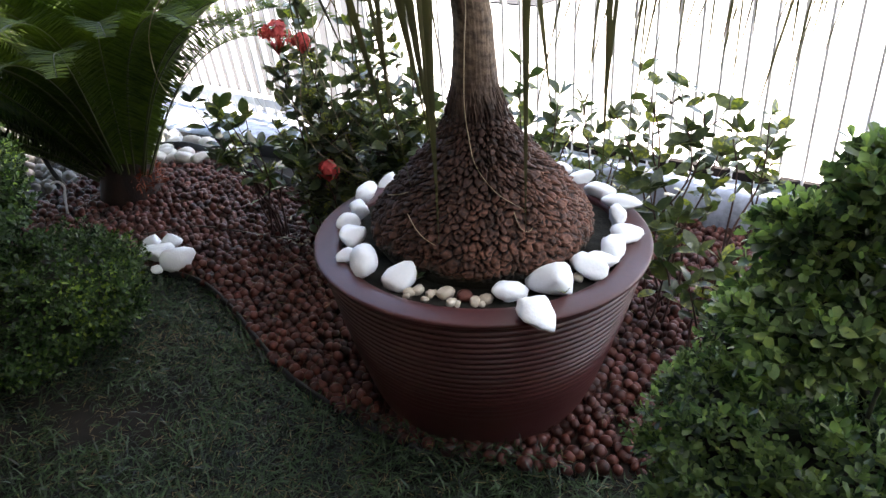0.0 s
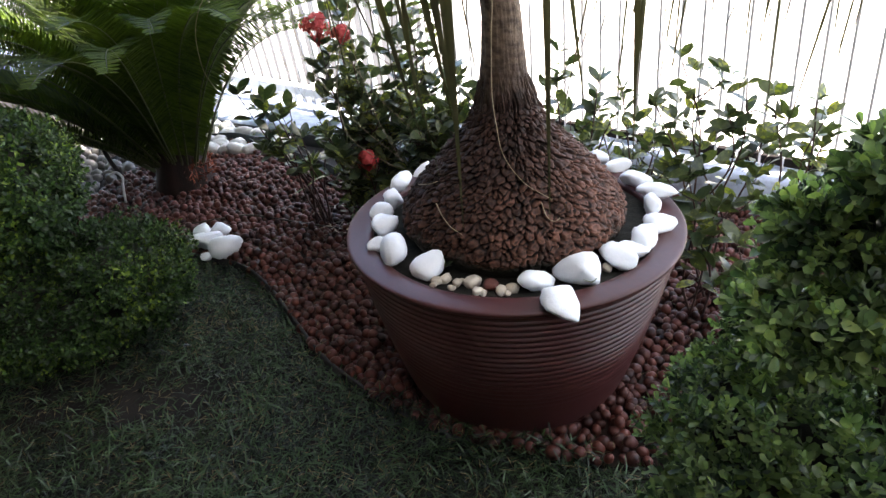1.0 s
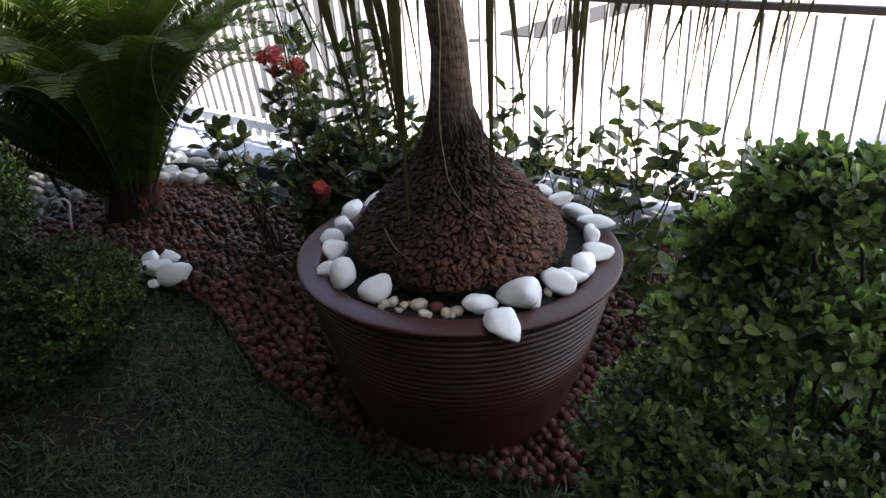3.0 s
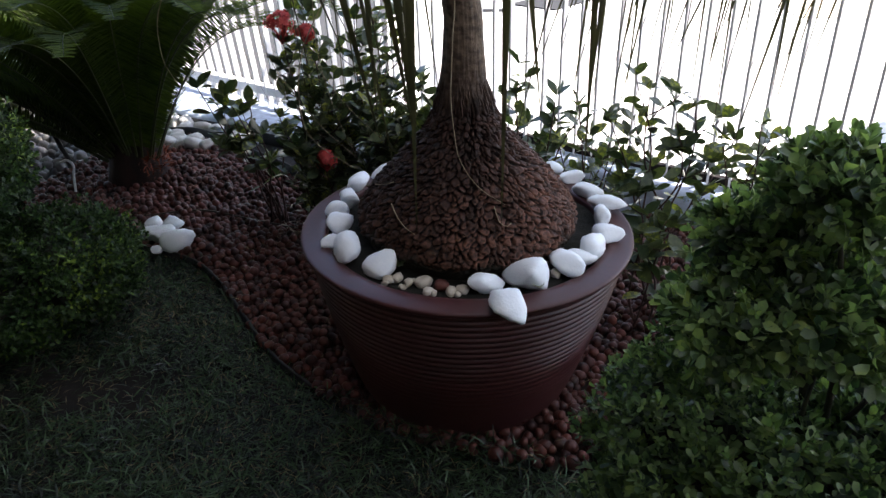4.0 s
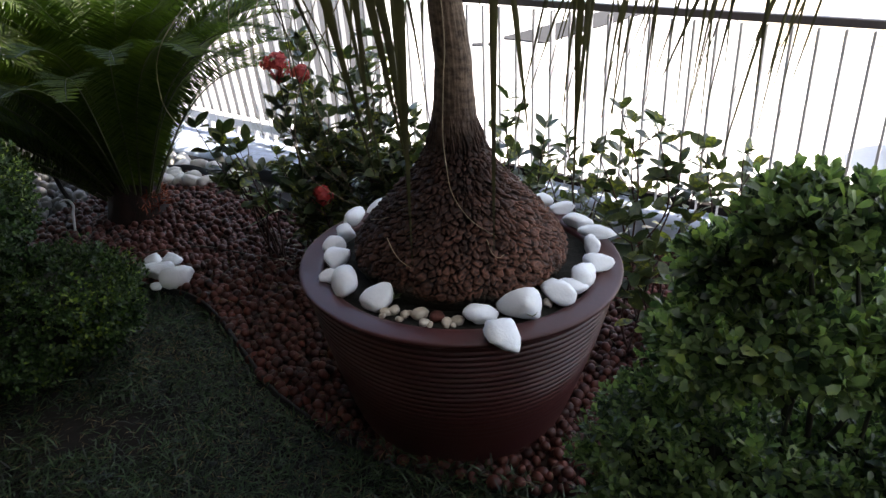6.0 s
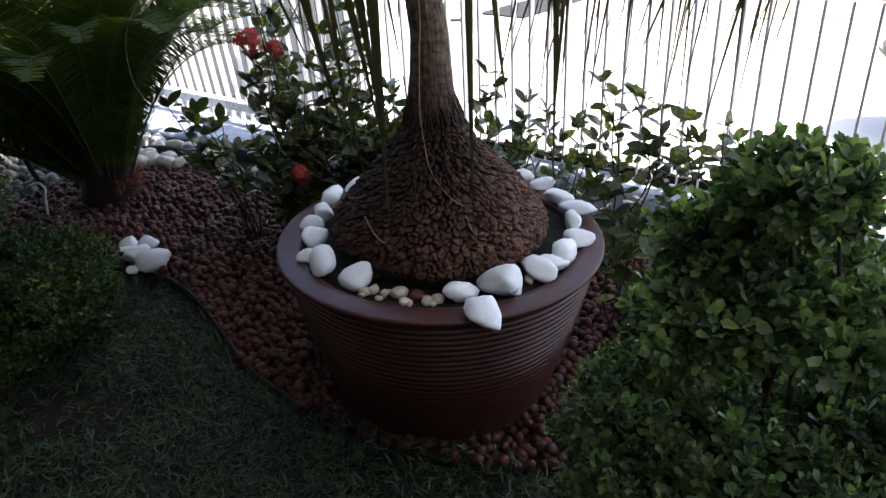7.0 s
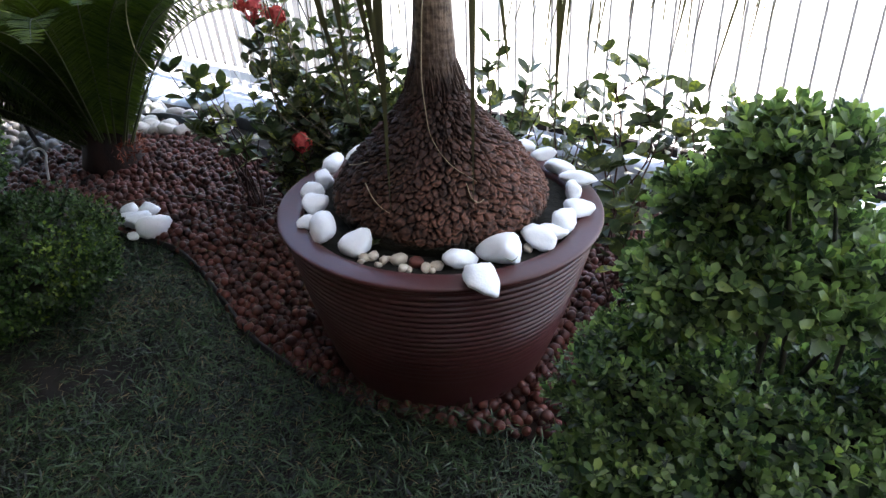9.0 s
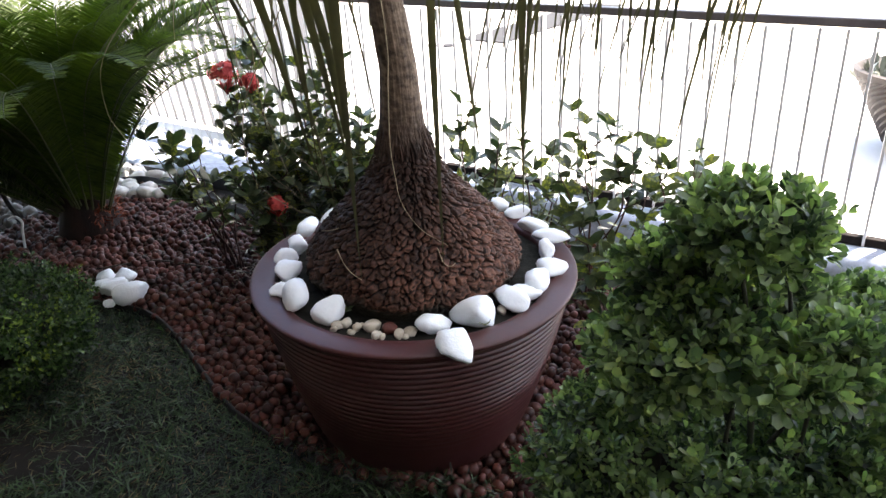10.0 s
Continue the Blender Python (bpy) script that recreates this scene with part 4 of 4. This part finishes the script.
def ixora(at, stems, seed, size=0.052, low=0.25, flowers=(), label="", dens=0.045):
    """A shrub of thin upright stems. stems: where each one ends, from the base. Pairs of leaves, side shoots, and a rosette at each end."""
    if not LEAF_KINDS:
        leaf_kinds()
    rng = np.random.default_rng(seed)
    t = thing("ixora_shrub", pose(at[0], at[1], 0), label, "shrub", "flowering shrubs behind the pot")
    def leaf(p, d, s):
        d = Vector(d).normalized()
        up = Vector((0, 0, 1)) + Vector(rng.normal(size=3) * 0.62)
        side = up.cross(d).normalized()
        m = Matrix((d, side, d.cross(side))).transposed().to_4x4()
        m.translation = p
        put("leaf", LEAF_KINDS[rng.integers(4)], t, m @ Matrix.Scale(s, 4))
    def shoot(line, first, n, s):
        """Crossing pairs up a shoot, with a closing tuft at its end."""
        a = rng.uniform(0, 3.1)
        for j in range(n):
            u = first + (1 - first) * j / max(1, n)
            q = line[min(len(line) - 1, int(u * (len(line) - 1)))] + rng.normal(size=3) * 0.003
            a += 1.57 + rng.normal() * 0.3
            for b in (a, a + math.pi):
                if rng.uniform() < 0.88:
                    leaf(q, (math.cos(b), math.sin(b), rng.uniform(-0.35, 1.25)), s * rng.uniform(0.6, 1.15))
        e = line[-1]
        for h in range(rng.integers(4, 7)):
            b = a + h * 1.2
            leaf(e, (math.cos(b), math.sin(b), rng.uniform(0.25, 1.6)), s * rng.uniform(0.5, 1.1))
    for tip in stems:
        tip = np.array(tip)
        bulge = rng.normal(size=3) * 0.022
        line = catmull([(0.025 * rng.normal(), 0.025 * rng.normal(), -0.01), tip * 0.35 * np.array([0.7, 0.7, 1]) + bulge, tip * 0.7 * np.array([0.9, 0.9, 1]) - bulge * 0.5, tip], 6)
        put("stem", mesh("stem", *tube(line, np.linspace(0.0045, 0.0016, len(line)), 5), M["twig"]), t)
        seg = np.linalg.norm(np.diff(line, axis=0), axis=1).sum()
        shoot(line, max(low, 0.55), max(2, int(seg * 0.45 / dens)), size)
        for j in range(max(1, int(seg * (1 - low) / (dens * 2.2)))):
            u = low + (0.92 - low) * rng.uniform()
            q = line[int(u * (len(line) - 1))]
            b = rng.uniform(0, 6.28)
            e = q + np.array([math.cos(b), math.sin(b), 0.9]) * rng.uniform(0.035, 0.085)
            sub = catmull([q, (q + e) / 2 + np.array([math.cos(b), math.sin(b), -0.3]) * 0.008, e], 4)
            put("stem", mesh("stem", *tube(sub, np.linspace(0.0021, 0.0011, len(sub)), 4), M["twig"]), t)
            shoot(sub, 0.5, rng.integers(1, 3), size * 0.92)
    for c in flowers:
        g = np.random.default_rng(seed + 50)
        r, m = c[3], 60
        d = unit(g.normal(size=(m, 3)) + np.array([0, 0, 0.45]))
        c0 = np.array(c[:3])
        p, ax, nr = [], [], []
        for q in d:
            e = c0 + q * r * g.uniform(0.6, 1.0)
            s = unit(np.cross(q, g.normal(size=3)))
            w = np.cross(q, s)
            for h in range(4):
                b = h * math.pi / 2
                p.append(e)
                ax.append(s * math.cos(b) + w * math.sin(b) + q * 0.15)
                nr.append(q)
        head = put("flower_head", tri_mesh("flower_head", *blades(np.array(p), np.array(ax), np.array(nr), 0.0125, 0.0085, [(0.4, 1.0), (0.75, 0.9)], 0.1), M["petal"]), t, label="round cluster of small red flowers")
        st = [tube([c0 - np.array([0, 0, r * 1.1]), c0 + q * r * 0.8], (0.0014, 0.0006), 3) for q in d[:26]]
        put("flower_stalk", mesh("flower_stalk", *merge(st), M["petal"]), head)


def shrubs():
    lab = "leggy ixora shrub with glossy leaves in clay pebbles"
    red = "flowering ixora shrub with red flower clusters behind the pot"
    ixora((-0.755, 0.80), [(-0.23, -0.02, 0.545), (-0.145, 0.0, 0.515), (-0.05, -0.02, 0.485), (-0.02, -0.03, 0.385), (-0.105, -0.03, 0.335), (-0.14, 0.03, 0.43), (-0.19, 0.03, 0.47), (0.06, 0.02, 0.40)], 1, 0.080, 0.55, label=lab, dens=0.0806)
    ixora((-0.55, 0.68), [(-0.06, -0.06, 0.74), (0.03, -0.05, 0.73), (-0.02, 0.05, 0.92), (0.02, 0.0, 0.55), (0.08, -0.02, 0.62), (0.12, 0.03, 0.50), (-0.12, 0.0, 0.48)], 2, 0.062, 0.25, flowers=[(-0.06, -0.07, 0.795, 0.052), (0.012, -0.06, 0.770, 0.032)], label=red, dens=0.023)
    ixora((-0.34, 0.70), [(-0.06, 0, 0.80), (0.06, 0.02, 0.74), (0.0, -0.08, 0.60), (-0.10, -0.05, 0.50), (0.12, -0.05, 0.52), (0.13, 0.02, 0.62), (-0.02, 0.06, 0.86)], 3, 0.064, 0.22, label=lab, dens=0.0245)
    ixora((-0.47, 0.62), [(-0.02, -0.08, 0.36), (0.10, -0.02, 0.34), (-0.10, 0.02, 0.40), (0.04, 0.08, 0.45), (0.16, 0.02, 0.40)], 4, 0.075, 0.30, flowers=[(-0.012, -0.085, 0.39, 0.035)], label=red, dens=0.0294)
    ixora((-0.22, 0.60), [(-0.08, 0, 0.45), (0.05, 0, 0.48), (0.0, 0.05, 0.38), (-0.14, -0.04, 0.34), (0.08, -0.06, 0.36)], 13, 0.075, 0.2, label=lab, dens=0.0294)
    ixora((-0.62, 0.84), [(-0.10, 0, 0.36), (0.05, 0.03, 0.40), (0.0, -0.06, 0.30), (0.16, 0.0, 0.38)], 14, 0.075, 0.2, label=lab, dens=0.0384)
    ixora((-0.52, 1.04), [(-0.10, 0, 0.34), (0.08, 0.0, 0.38), (0.0, -0.08, 0.30), (0.16, -0.04, 0.32), (-0.18, -0.02, 0.28)], 15, 0.080, 0.15, label=lab, dens=0.0472)
    ixora((-0.24, 0.98), [(-0.12, 0, 0.36), (0.08, 0.0, 0.40), (0.0, -0.08, 0.33), (0.16, -0.04, 0.36), (-0.05, 0.05, 0.44)], 16, 0.078, 0.15, label=lab, dens=0.035)
    ixora((0.04, 0.90), [(-0.10, 0, 0.36), (0.08, 0.0, 0.40), (0.0, -0.08, 0.33), (0.18, -0.04, 0.34)], 17, 0.075, 0.2, label=lab, dens=0.036)
    ixora((0.36, 0.78), [(-0.08, 0, 0.36), (0.08, 0.0, 0.34), (0.0, -0.06, 0.30)], 18, 0.072, 0.3, label=lab, dens=0.0472)
    ixora((-0.08, 0.64), [(-0.08, 0, 0.55), (0.05, 0, 0.58), (0.0, 0.05, 0.48), (-0.14, -0.04, 0.44)], 5, 0.066, 0.25, label=lab, dens=0.036)
    ixora((0.16, 0.60), [(-0.04, -0.02, 0.70), (0.08, 0.0, 0.60), (0.0, 0.03, 0.50), (0.16, 0.0, 0.54)], 6, 0.064, 0.40, label=lab, dens=0.0472)
    ixora((0.38, 0.54), [(-0.08, -0.04, 0.60), (0.02, 0.0, 0.54), (0.05, -0.02, 0.44)], 7, 0.062, 0.45, label=lab, dens=0.0515)
    ixora((0.57, 0.36), [(-0.15, -0.03, 0.735), (-0.10, 0.0, 0.69), (-0.03, -0.03, 0.64), (0.02, -0.03, 0.665), (0.10, 0.0, 0.56), (-0.20, 0.0, 0.61)], 8, 0.064, 0.60, label=lab, dens=0.046)
    ixora((0.76, 0.36), [(-0.11, -0.09, 0.60), (0.0, -0.05, 0.62), (0.05, 0.0, 0.56), (0.08, 0.05, 0.48)], 9, 0.062, 0.66, label=lab, dens=0.0558)
    ixora((0.50, 0.24), [(-0.04, 0.02, 0.42), (0.04, 0.0, 0.36), (0.02, -0.06, 0.30), (0.08, 0.05, 0.33)], 10, 0.080, 0.45, label=lab, dens=0.0429)
    ixora((0.60, 0.08), [(-0.06, 0.0, 0.24), (0.03, 0.04, 0.28), (0.04, -0.05, 0.22), (-0.03, 0.06, 0.30)], 12, 0.066, 0.3, label=lab, dens=0.0363)


def bushes():
    # lobes: centre, half sizes, and the size of the leaves on it; a base, a wide tier, a second tier and a cap
    box_bush("box_bush", (0.50, -0.82, 0.0), [(-0.058, -0.012, 0.912, 0.076, 0.066, 0.048, 1.2), (-0.012, 0.062, 0.826, 0.060, 0.036, 0.052, 0.95), (-0.128, 0.036, 0.822, 0.058, 0.058, 0.050, 1.15),
                                              (-0.035, -0.010, 0.768, 0.152, 0.125, 0.055, 1.2), (-0.150, -0.020, 0.745, 0.072, 0.075, 0.058, 1.15), (0.115, 0.015, 0.735, 0.120, 0.120, 0.060, 1.1),
                                              (-0.122, 0.135, 0.618, 0.066, 0.075, 0.070, 0.8), (-0.060, -0.050, 0.490, 0.230, 0.215, 0.135, 1.05), (-0.172, 0.035, 0.540, 0.112, 0.125, 0.100, 0.86),
                                              (0.195, 0.020, 0.505, 0.220, 0.200, 0.130, 1.05), (0.060, 0.020, 0.240, 0.320, 0.310, 0.240, 0.95)],
             6900, 0.0183, "clipped cloud-pruned box bush in three tiers of bright green leaves", 21, M["box"], 0.50,
             [([(0.03, 0.03, 0.0), (0.02, 0.03, 0.40), (-0.03, 0.03, 0.66), (-0.055, 0.02, 0.90)], 0.010), ([(0.01, 0.02, 0.55), (-0.03, -0.03, 0.70), (-0.060, -0.03, 0.84), (-0.075, -0.02, 0.90)], 0.0045),
              ([(0.02, 0.03, 0.55), (0.02, -0.03, 0.68), (-0.01, -0.04, 0.82), (-0.02, -0.02, 0.90)], 0.004), ([(0.03, 0.0, 0.45), (0.04, -0.03, 0.60), (0.03, -0.05, 0.75)], 0.0045),
              ([(0.03, 0.0, 0.45), (-0.04, -0.02, 0.58), (-0.06, -0.05, 0.75)], 0.0045)])
    box_bush("box_bush", (-1.15, 0.0, 0.0), [(-0.03, 0.13, 0.190, 0.215, 0.22, 0.175, 1.0), (-0.29, 0.10, 0.505, 0.23, 0.24, 0.215, 1.15), (-0.21, 0.00, 0.135, 0.27, 0.23, 0.125, 0.95), (-0.36, 0.04, 0.20, 0.22, 0.22, 0.15, 1.0)],
             4700, 0.0165, "low clipped box bush with an upper and a lower rounded mound", 22, M["box_deep"])


# ---- small things on the bed ----
def hose(name, pts, r, mat, label, category):
    put(name, mesh(name, *tube(catmull(pts, 8), [r] * ((len(pts) - 1) * 8 + 1), 6), mat), label=label, category=category)


def bits():
    hose("drip_hose", [(-1.30, 0.80, 0.030), (-1.16, 0.845, 0.034), (-1.07, 0.855, 0.036), (-0.91, 0.815, 0.032), (-0.74, 0.767, 0.030), (-0.55, 0.72, 0.026)], 0.0035, M["cable"], "thin brown drip hose lying on the pebbles", "hose")
    hose("dry_twig", [(-0.98, 1.12, 0.03), (-0.92, 1.02, 0.035), (-0.80, 0.95, 0.03), (-0.62, 0.92, 0.03)], 0.003, M["cable"], "thin dark dry twig on the pebbles", "twig")
    g = np.random.default_rng(31)
    m = 90
    c = np.array([(-0.70, 0.745), (-0.56, 0.70), (-0.62, 0.90)])[g.integers(0, 3, m)]
    p = np.column_stack([c + g.normal(size=(m, 2)) * np.array([0.09, 0.025]), g.uniform(0.034, 0.044, m)])
    put("leaf_litter", tri_mesh("leaf_litter", *blades(p, np.column_stack([g.normal(size=(m, 2)), g.normal(size=m) * 0.15]), np.tile((0, 0, 1.0), (m, 1)) + g.normal(size=(m, 3)) * 0.3,
        g.uniform(0.012, 0.035, m), g.uniform(0.004, 0.012, m), [(0.3, 0.9), (0.7, 1.0)], 0.1, 0.2), M["litter"]), label="pale dry leaf litter on the clay pebbles", category="leaf litter", kind="stuff")
    m = 520
    p = np.column_stack([g.uniform(-0.95, 0.6, m), g.uniform(-0.4, 0.75, m), g.uniform(0.032, 0.042, m)])
    ok = inside(BED, p[:, 0], p[:, 1]) & (np.hypot(p[:, 0], p[:, 1]) > 0.36)
    p, m = p[ok], int(ok.sum())
    put("straw", tri_mesh("straw", *blades(p, np.column_stack([g.normal(size=(m, 2)), g.normal(size=m) * 0.2]), np.tile((0, 0, 1.0), (m, 1)), g.uniform(0.02, 0.065, m), 0.0020, [(0.5, 1.0)], 0.1), M["straw"]),
        label="scattered dry straws on the clay pebbles", category="straw", kind="stuff")
    m = 380
    c = np.array([(-0.93, 0.16, 0.08, 0.08), (-1.20, -0.15, 0.24, 0.11)])[g.integers(0, 2, m)]
    p = np.column_stack([c[:, :2] + g.normal(size=(m, 2)) * c[:, 2:], g.uniform(0.008, 0.016, m)])
    put("dry_stalks", tri_mesh("dry_stalks", *blades(p, np.column_stack([g.normal(size=(m, 2)), g.normal(size=m) * 0.25]), np.tile((0, 0, 1.0), (m, 1)), g.uniform(0.015, 0.05, m), 0.0022, [(0.5, 1.0)], 0.1), M["straw"]),
        label="dry brown stalks on a bare patch of lawn", category="straw", kind="stuff")
    for x, y, turn in ((-0.138, -0.232, 30), (0.168, -0.292, 120)):
        sp = thing("fallen_sprig", pose(x, y, 0.452, 0, 0, turn), "small green fallen sprig beside the white stones", "sprig")
        for a, s in ((0, 0.026), (70, 0.022), (-60, 0.024)):
            put("leaf", LEAF_KINDS[a % 4], sp, pose(0, 0, 0, 0, -35, a) @ Matrix.Scale(s, 4))
    st = thing("irrigation_stake", pose(-1.72, 1.02, 0), "black drip stake with a white plastic hook", "stake")
    put("tube", mesh("tube", *tube(catmull([(-0.06, 0.0, 0.42), (-0.03, 0.0, 0.34), (0.0, 0.0, 0.22), (0.03, 0.0, 0.15)], 6), [0.009] * 19, 6), M["black"]), st)
    put("hook", mesh("hook", *tube(catmull([(-0.02, 0.0, 0.15), (0.02, -0.01, 0.165), (0.04, -0.01, 0.14), (0.03, -0.01, 0.10), (0.015, -0.01, 0.0)], 6), [0.005] * 25, 6), M["stake"]), st, label="white plastic hook")


def bowl_planter():
    """A wide cane bowl with pale plants, out in the yard."""
    t = thing("bowl_planter", pose(2.40, 1.78, 0.112), "brown woven bowl planter with pale plants on the yard", "planter")
    n, vs, fs = 72, [], []
    prof = [(0.0, 0.0), (0.17, 0.0), (0.20, 0.02), (0.27, 0.14), (0.345, 0.27), (0.40, 0.365), (0.405, 0.385), (0.385, 0.39), (0.37, 0.37), (0.30, 0.28), (0.0, 0.27)]
    fine = [prof[0]]
    for (r0, z0), (r1, z1) in zip(prof, prof[1:]):
        m = 8 if 0.05 < z1 - z0 else 2
        fine += [(r0 + (r1 - r0) * i / m, z0 + (z1 - z0) * i / m) for i in range(1, m + 1)]
    for j, (r, z) in enumerate(fine):
        for k in range(n):
            a = 2 * math.pi * k / n
            w = r + (0.006 if (k + j) % 2 else -0.004) * (0.02 < z < 0.36 and r > 0.19)
            vs.append((w * math.cos(a), w * math.sin(a), z))
    fs = [(i * n + k, i * n + (k + 1) % n, (i + 1) * n + (k + 1) % n, (i + 1) * n + k) for i in range(len(fine) - 1) for k in range(n)]
    put("bowl", mesh("bowl", vs, fs, M["wicker"], smooth=False), t)
    g = np.random.default_rng(4)
    m = 420
    a, rr = g.uniform(0, 6.28, m), 0.37 * np.sqrt(g.uniform(size=m))
    p = np.stack([rr * np.cos(a), rr * np.sin(a), np.full(m, 0.32)], 1)
    put("foliage", tri_mesh("foliage", *blades(p, g.normal(size=(m, 3)) * 0.5 + np.array([0, 0, 0.9]), g.normal(size=(m, 3)), g.uniform(0.06, 0.13, m), 0.022, [(0.3, 0.8), (0.7, 1.0)], 0.3), M["pale"]), t, label="pale grey-green leaves")


# ---- build ----
ground()
kerb()
yard()
fence()
bowl_planter()
added_shelter()
added_side_wall()
edging("lawn_edging", FRONT[:76], 0.027, "thin black plastic edging between lawn and pebbles")
edging("bed_edging", BACK, 0.072, "thin black plastic edging round the pebble bed")
# black strip put in for the shaded gap at the kerb foot
edging("kerb_gap_shade", catmull([along(0.95, -0.36), along(0.5, -0.40), along(0.1, -0.425), along(-0.4, -0.43), along(-1.2, -0.44)]), 0.058, "thin black strip standing in for the shaded gap behind the white border stones")
pot()
palm()
stones()
bushes()
sago()
shrubs()
bits()


# ---- pebbles, gravel and grass ----
def pebbles():
    q = scatter(BED, 0.0300, 0.32)
    far = np.hypot(q[:, 0], q[:, 1]) > 0.235
    q = q[far]
    near = (q[:, 0] > -0.78) & (q[:, 0] < -0.28) & (q[:, 1] > -0.2) & (q[:, 1] < 0.36)
    pick = np.where(near)[0][:290]
    rest = np.setdiff1d(np.arange(len(q)), pick)
    bed = sheet("pebble_bed", -0.01, 0.01, -0.01, 0.01, 0.002, 2, 2, M["soil"], label="bed of reddish-brown fired clay pebbles", category="pebble bed", kind="structure")
    flat = bmesh.new()
    f = flat.faces.new([flat.verts.new((x, y, 0.004)) for x, y in BED])
    bmesh.ops.triangulate(flat, faces=[f])
    me = bpy.data.meshes.new("pebble_bed")
    flat.to_mesh(me)
    flat.free()
    me.materials.append(M["soil"])
    bed.data = me
    v, fc = lumps(q[rest], 0.012 + RNG.uniform(0, 0.010, len(rest)), 0.0165, 0.22, 0.7, ICO2)
    put("clay_pebbles", tri_mesh("clay_pebbles", v, fc, M["clay"]), bed, label="countless round reddish clay pebbles", kind="stuff")
    kinds = []
    for i in range(8):
        v, fc = lumps(np.zeros((1, 2)), 0.0, 0.0168, 0.15, 0.75, ICO2)
        kinds.append(tri_mesh("clay_pebble", v, fc, M["clay_one"]))
    for i in pick:
        put("pebble", kinds[i % 8], bed, pose(q[i, 0], q[i, 1], 0.014 + 0.009 * RNG.uniform(), 0, 0, RNG.uniform(0, 360)))
    # a second, loose layer
    top = q[RNG.uniform(size=len(q)) < 0.22] + 0.012
    v, fc = lumps(top, 0.034, 0.0155, 0.2, 0.7, ICO2)
    put("loose_pebbles", tri_mesh("loose_pebbles", v, fc, M["clay"]), bed, label="loose round reddish clay pebbles on top", kind="stuff")


def gravel():
    left = [(-2.7, 1.0), (-1.95, 1.05), (-1.83, 1.25), (-1.86, 1.6), (-1.95, 1.9), (-2.9, 2.3)]
    q = scatter(left, 0.060, 0.45)
    # darker copy of the white gravel: the sago's shade is in the colour
    put("white_gravel", tri_mesh("white_gravel", *lumps(q, 0.010, 0.027, 0.45, 0.55, ICO2, 0.09), M["gravel_shade"]), label="patch of rough gravel behind the sago palm, greyed for its shade", category="gravel", kind="stuff")
    rng = np.random.default_rng(9)
    row = [(x, y) for x, y in scatter(np.concatenate([BACK[38:][::-1], [along(-0.25, -0.50), along(0.20, -0.47), along(0.62, -0.47)]]), 0.074, 0.16)]
    row = [q for q in row if np.hypot(*(BACK - np.array(q)).T).min() > 0.046]
    kinds = [stone_mesh("border_stone", 0.054, 0.044, 0.036, 200 + i, M["gravel"]) for i in range(6)]
    for i, (x, y) in enumerate(row):
        put("white_stone", kinds[i % 6], at=pose(x, y, 0.032 + rng.uniform(0, 0.012), 0, rng.uniform(-12, 12), rng.uniform(0, 360)),
            label="rounded white border stone between edging and kerb", category="stone", group="white stones along the kerb")


BARE = (-0.944, 0.175)


def lawn():
    rng = np.random.default_rng(12)
    q = scatter(LAWN, 0.0080, 0.5)
    q = q[(q[:, 0] > -1.9) & (q[:, 1] > -1.2)]
    out = scatter([(-3.28, 0.6), (-3.28, -4.05), (6.0, -4.05), (4.6, -1.9), (1.95, -0.35), (1.45, -0.3), (1.2, -1.2), (-1.9, -1.2), (-1.9, 0.65)], 0.0190, 0.5)
    # runners that creep over the pebbles at the foot of the pot
    creep = scatter([(-0.46, -0.13), (-0.30, -0.165), (-0.14, -0.245), (0.04, -0.285), (0.18, -0.320), (0.22, -0.375), (0.02, -0.330), (-0.16, -0.290), (-0.30, -0.210), (-0.45, -0.10)], 0.0070, 0.5)
    q = np.concatenate([q, out, creep])
    bare = np.array([noise.noise((x * 3.1, y * 3.1, 4.0)) + 1.0 * math.exp(-((x - BARE[0]) ** 2 + (y - BARE[1]) ** 2) / 0.011)
                     + 1.0 * math.exp(-((x + 1.27) ** 2 / 0.13 + (y + 0.17) ** 2 / 0.045)) * (0.85 + 1.2 * noise.noise((x * 14, y * 14, 7.0)) + 0.8 * noise.noise((x * 34, y * 34, 3.0))) for x, y in q])
    q = q[bare < rng.uniform(0.30, 1.0, len(q))]
    n = len(q)
    far = np.where((q[:, 1] < -1.2) | (q[:, 0] < -1.9) | (q[:, 0] > 1.3), 1.95, 1.0)
    over = (np.hypot(q[:, 0], q[:, 1]) < 0.46) & inside(BED, q[:, 0], q[:, 1])
    p = np.column_stack([q, np.where(over, rng.uniform(0.014, 0.030, n), 0.0)])
    ax = np.column_stack([rng.normal(size=n) * 0.75, rng.normal(size=n) * 0.75, np.abs(rng.normal(size=n)) * 0.35 + 0.22])
    put("grass", tri_mesh("grass", *blades(p, ax, rng.normal(size=(n, 3)) * 0.3 + np.array([0, 0, 1.0]), rng.uniform(0.020, 0.056, n) * far, rng.uniform(0.0026, 0.0048, n) * far, [(0.5, 1.0)], 0.48), M["grass"]),
        label="short dark green lawn grass", category="grass", kind="stuff")
    k = rng.choice(n, n // 12, replace=False)
    m = len(k)
    ax = np.column_stack([rng.normal(size=m), rng.normal(size=m), rng.uniform(-0.1, 0.25, m)])
    put("dry_grass", tri_mesh("dry_grass", *blades(p[k] + np.array([0, 0, 0.008]), ax, np.tile((0, 0, 1.0), (m, 1)), rng.uniform(0.02, 0.05, m), 0.002, [(0.5, 1.0)], 0.1), M["straw"]),
        label="dry straw-coloured grass clippings", category="grass", kind="stuff")


pebbles()
gravel()
lawn()
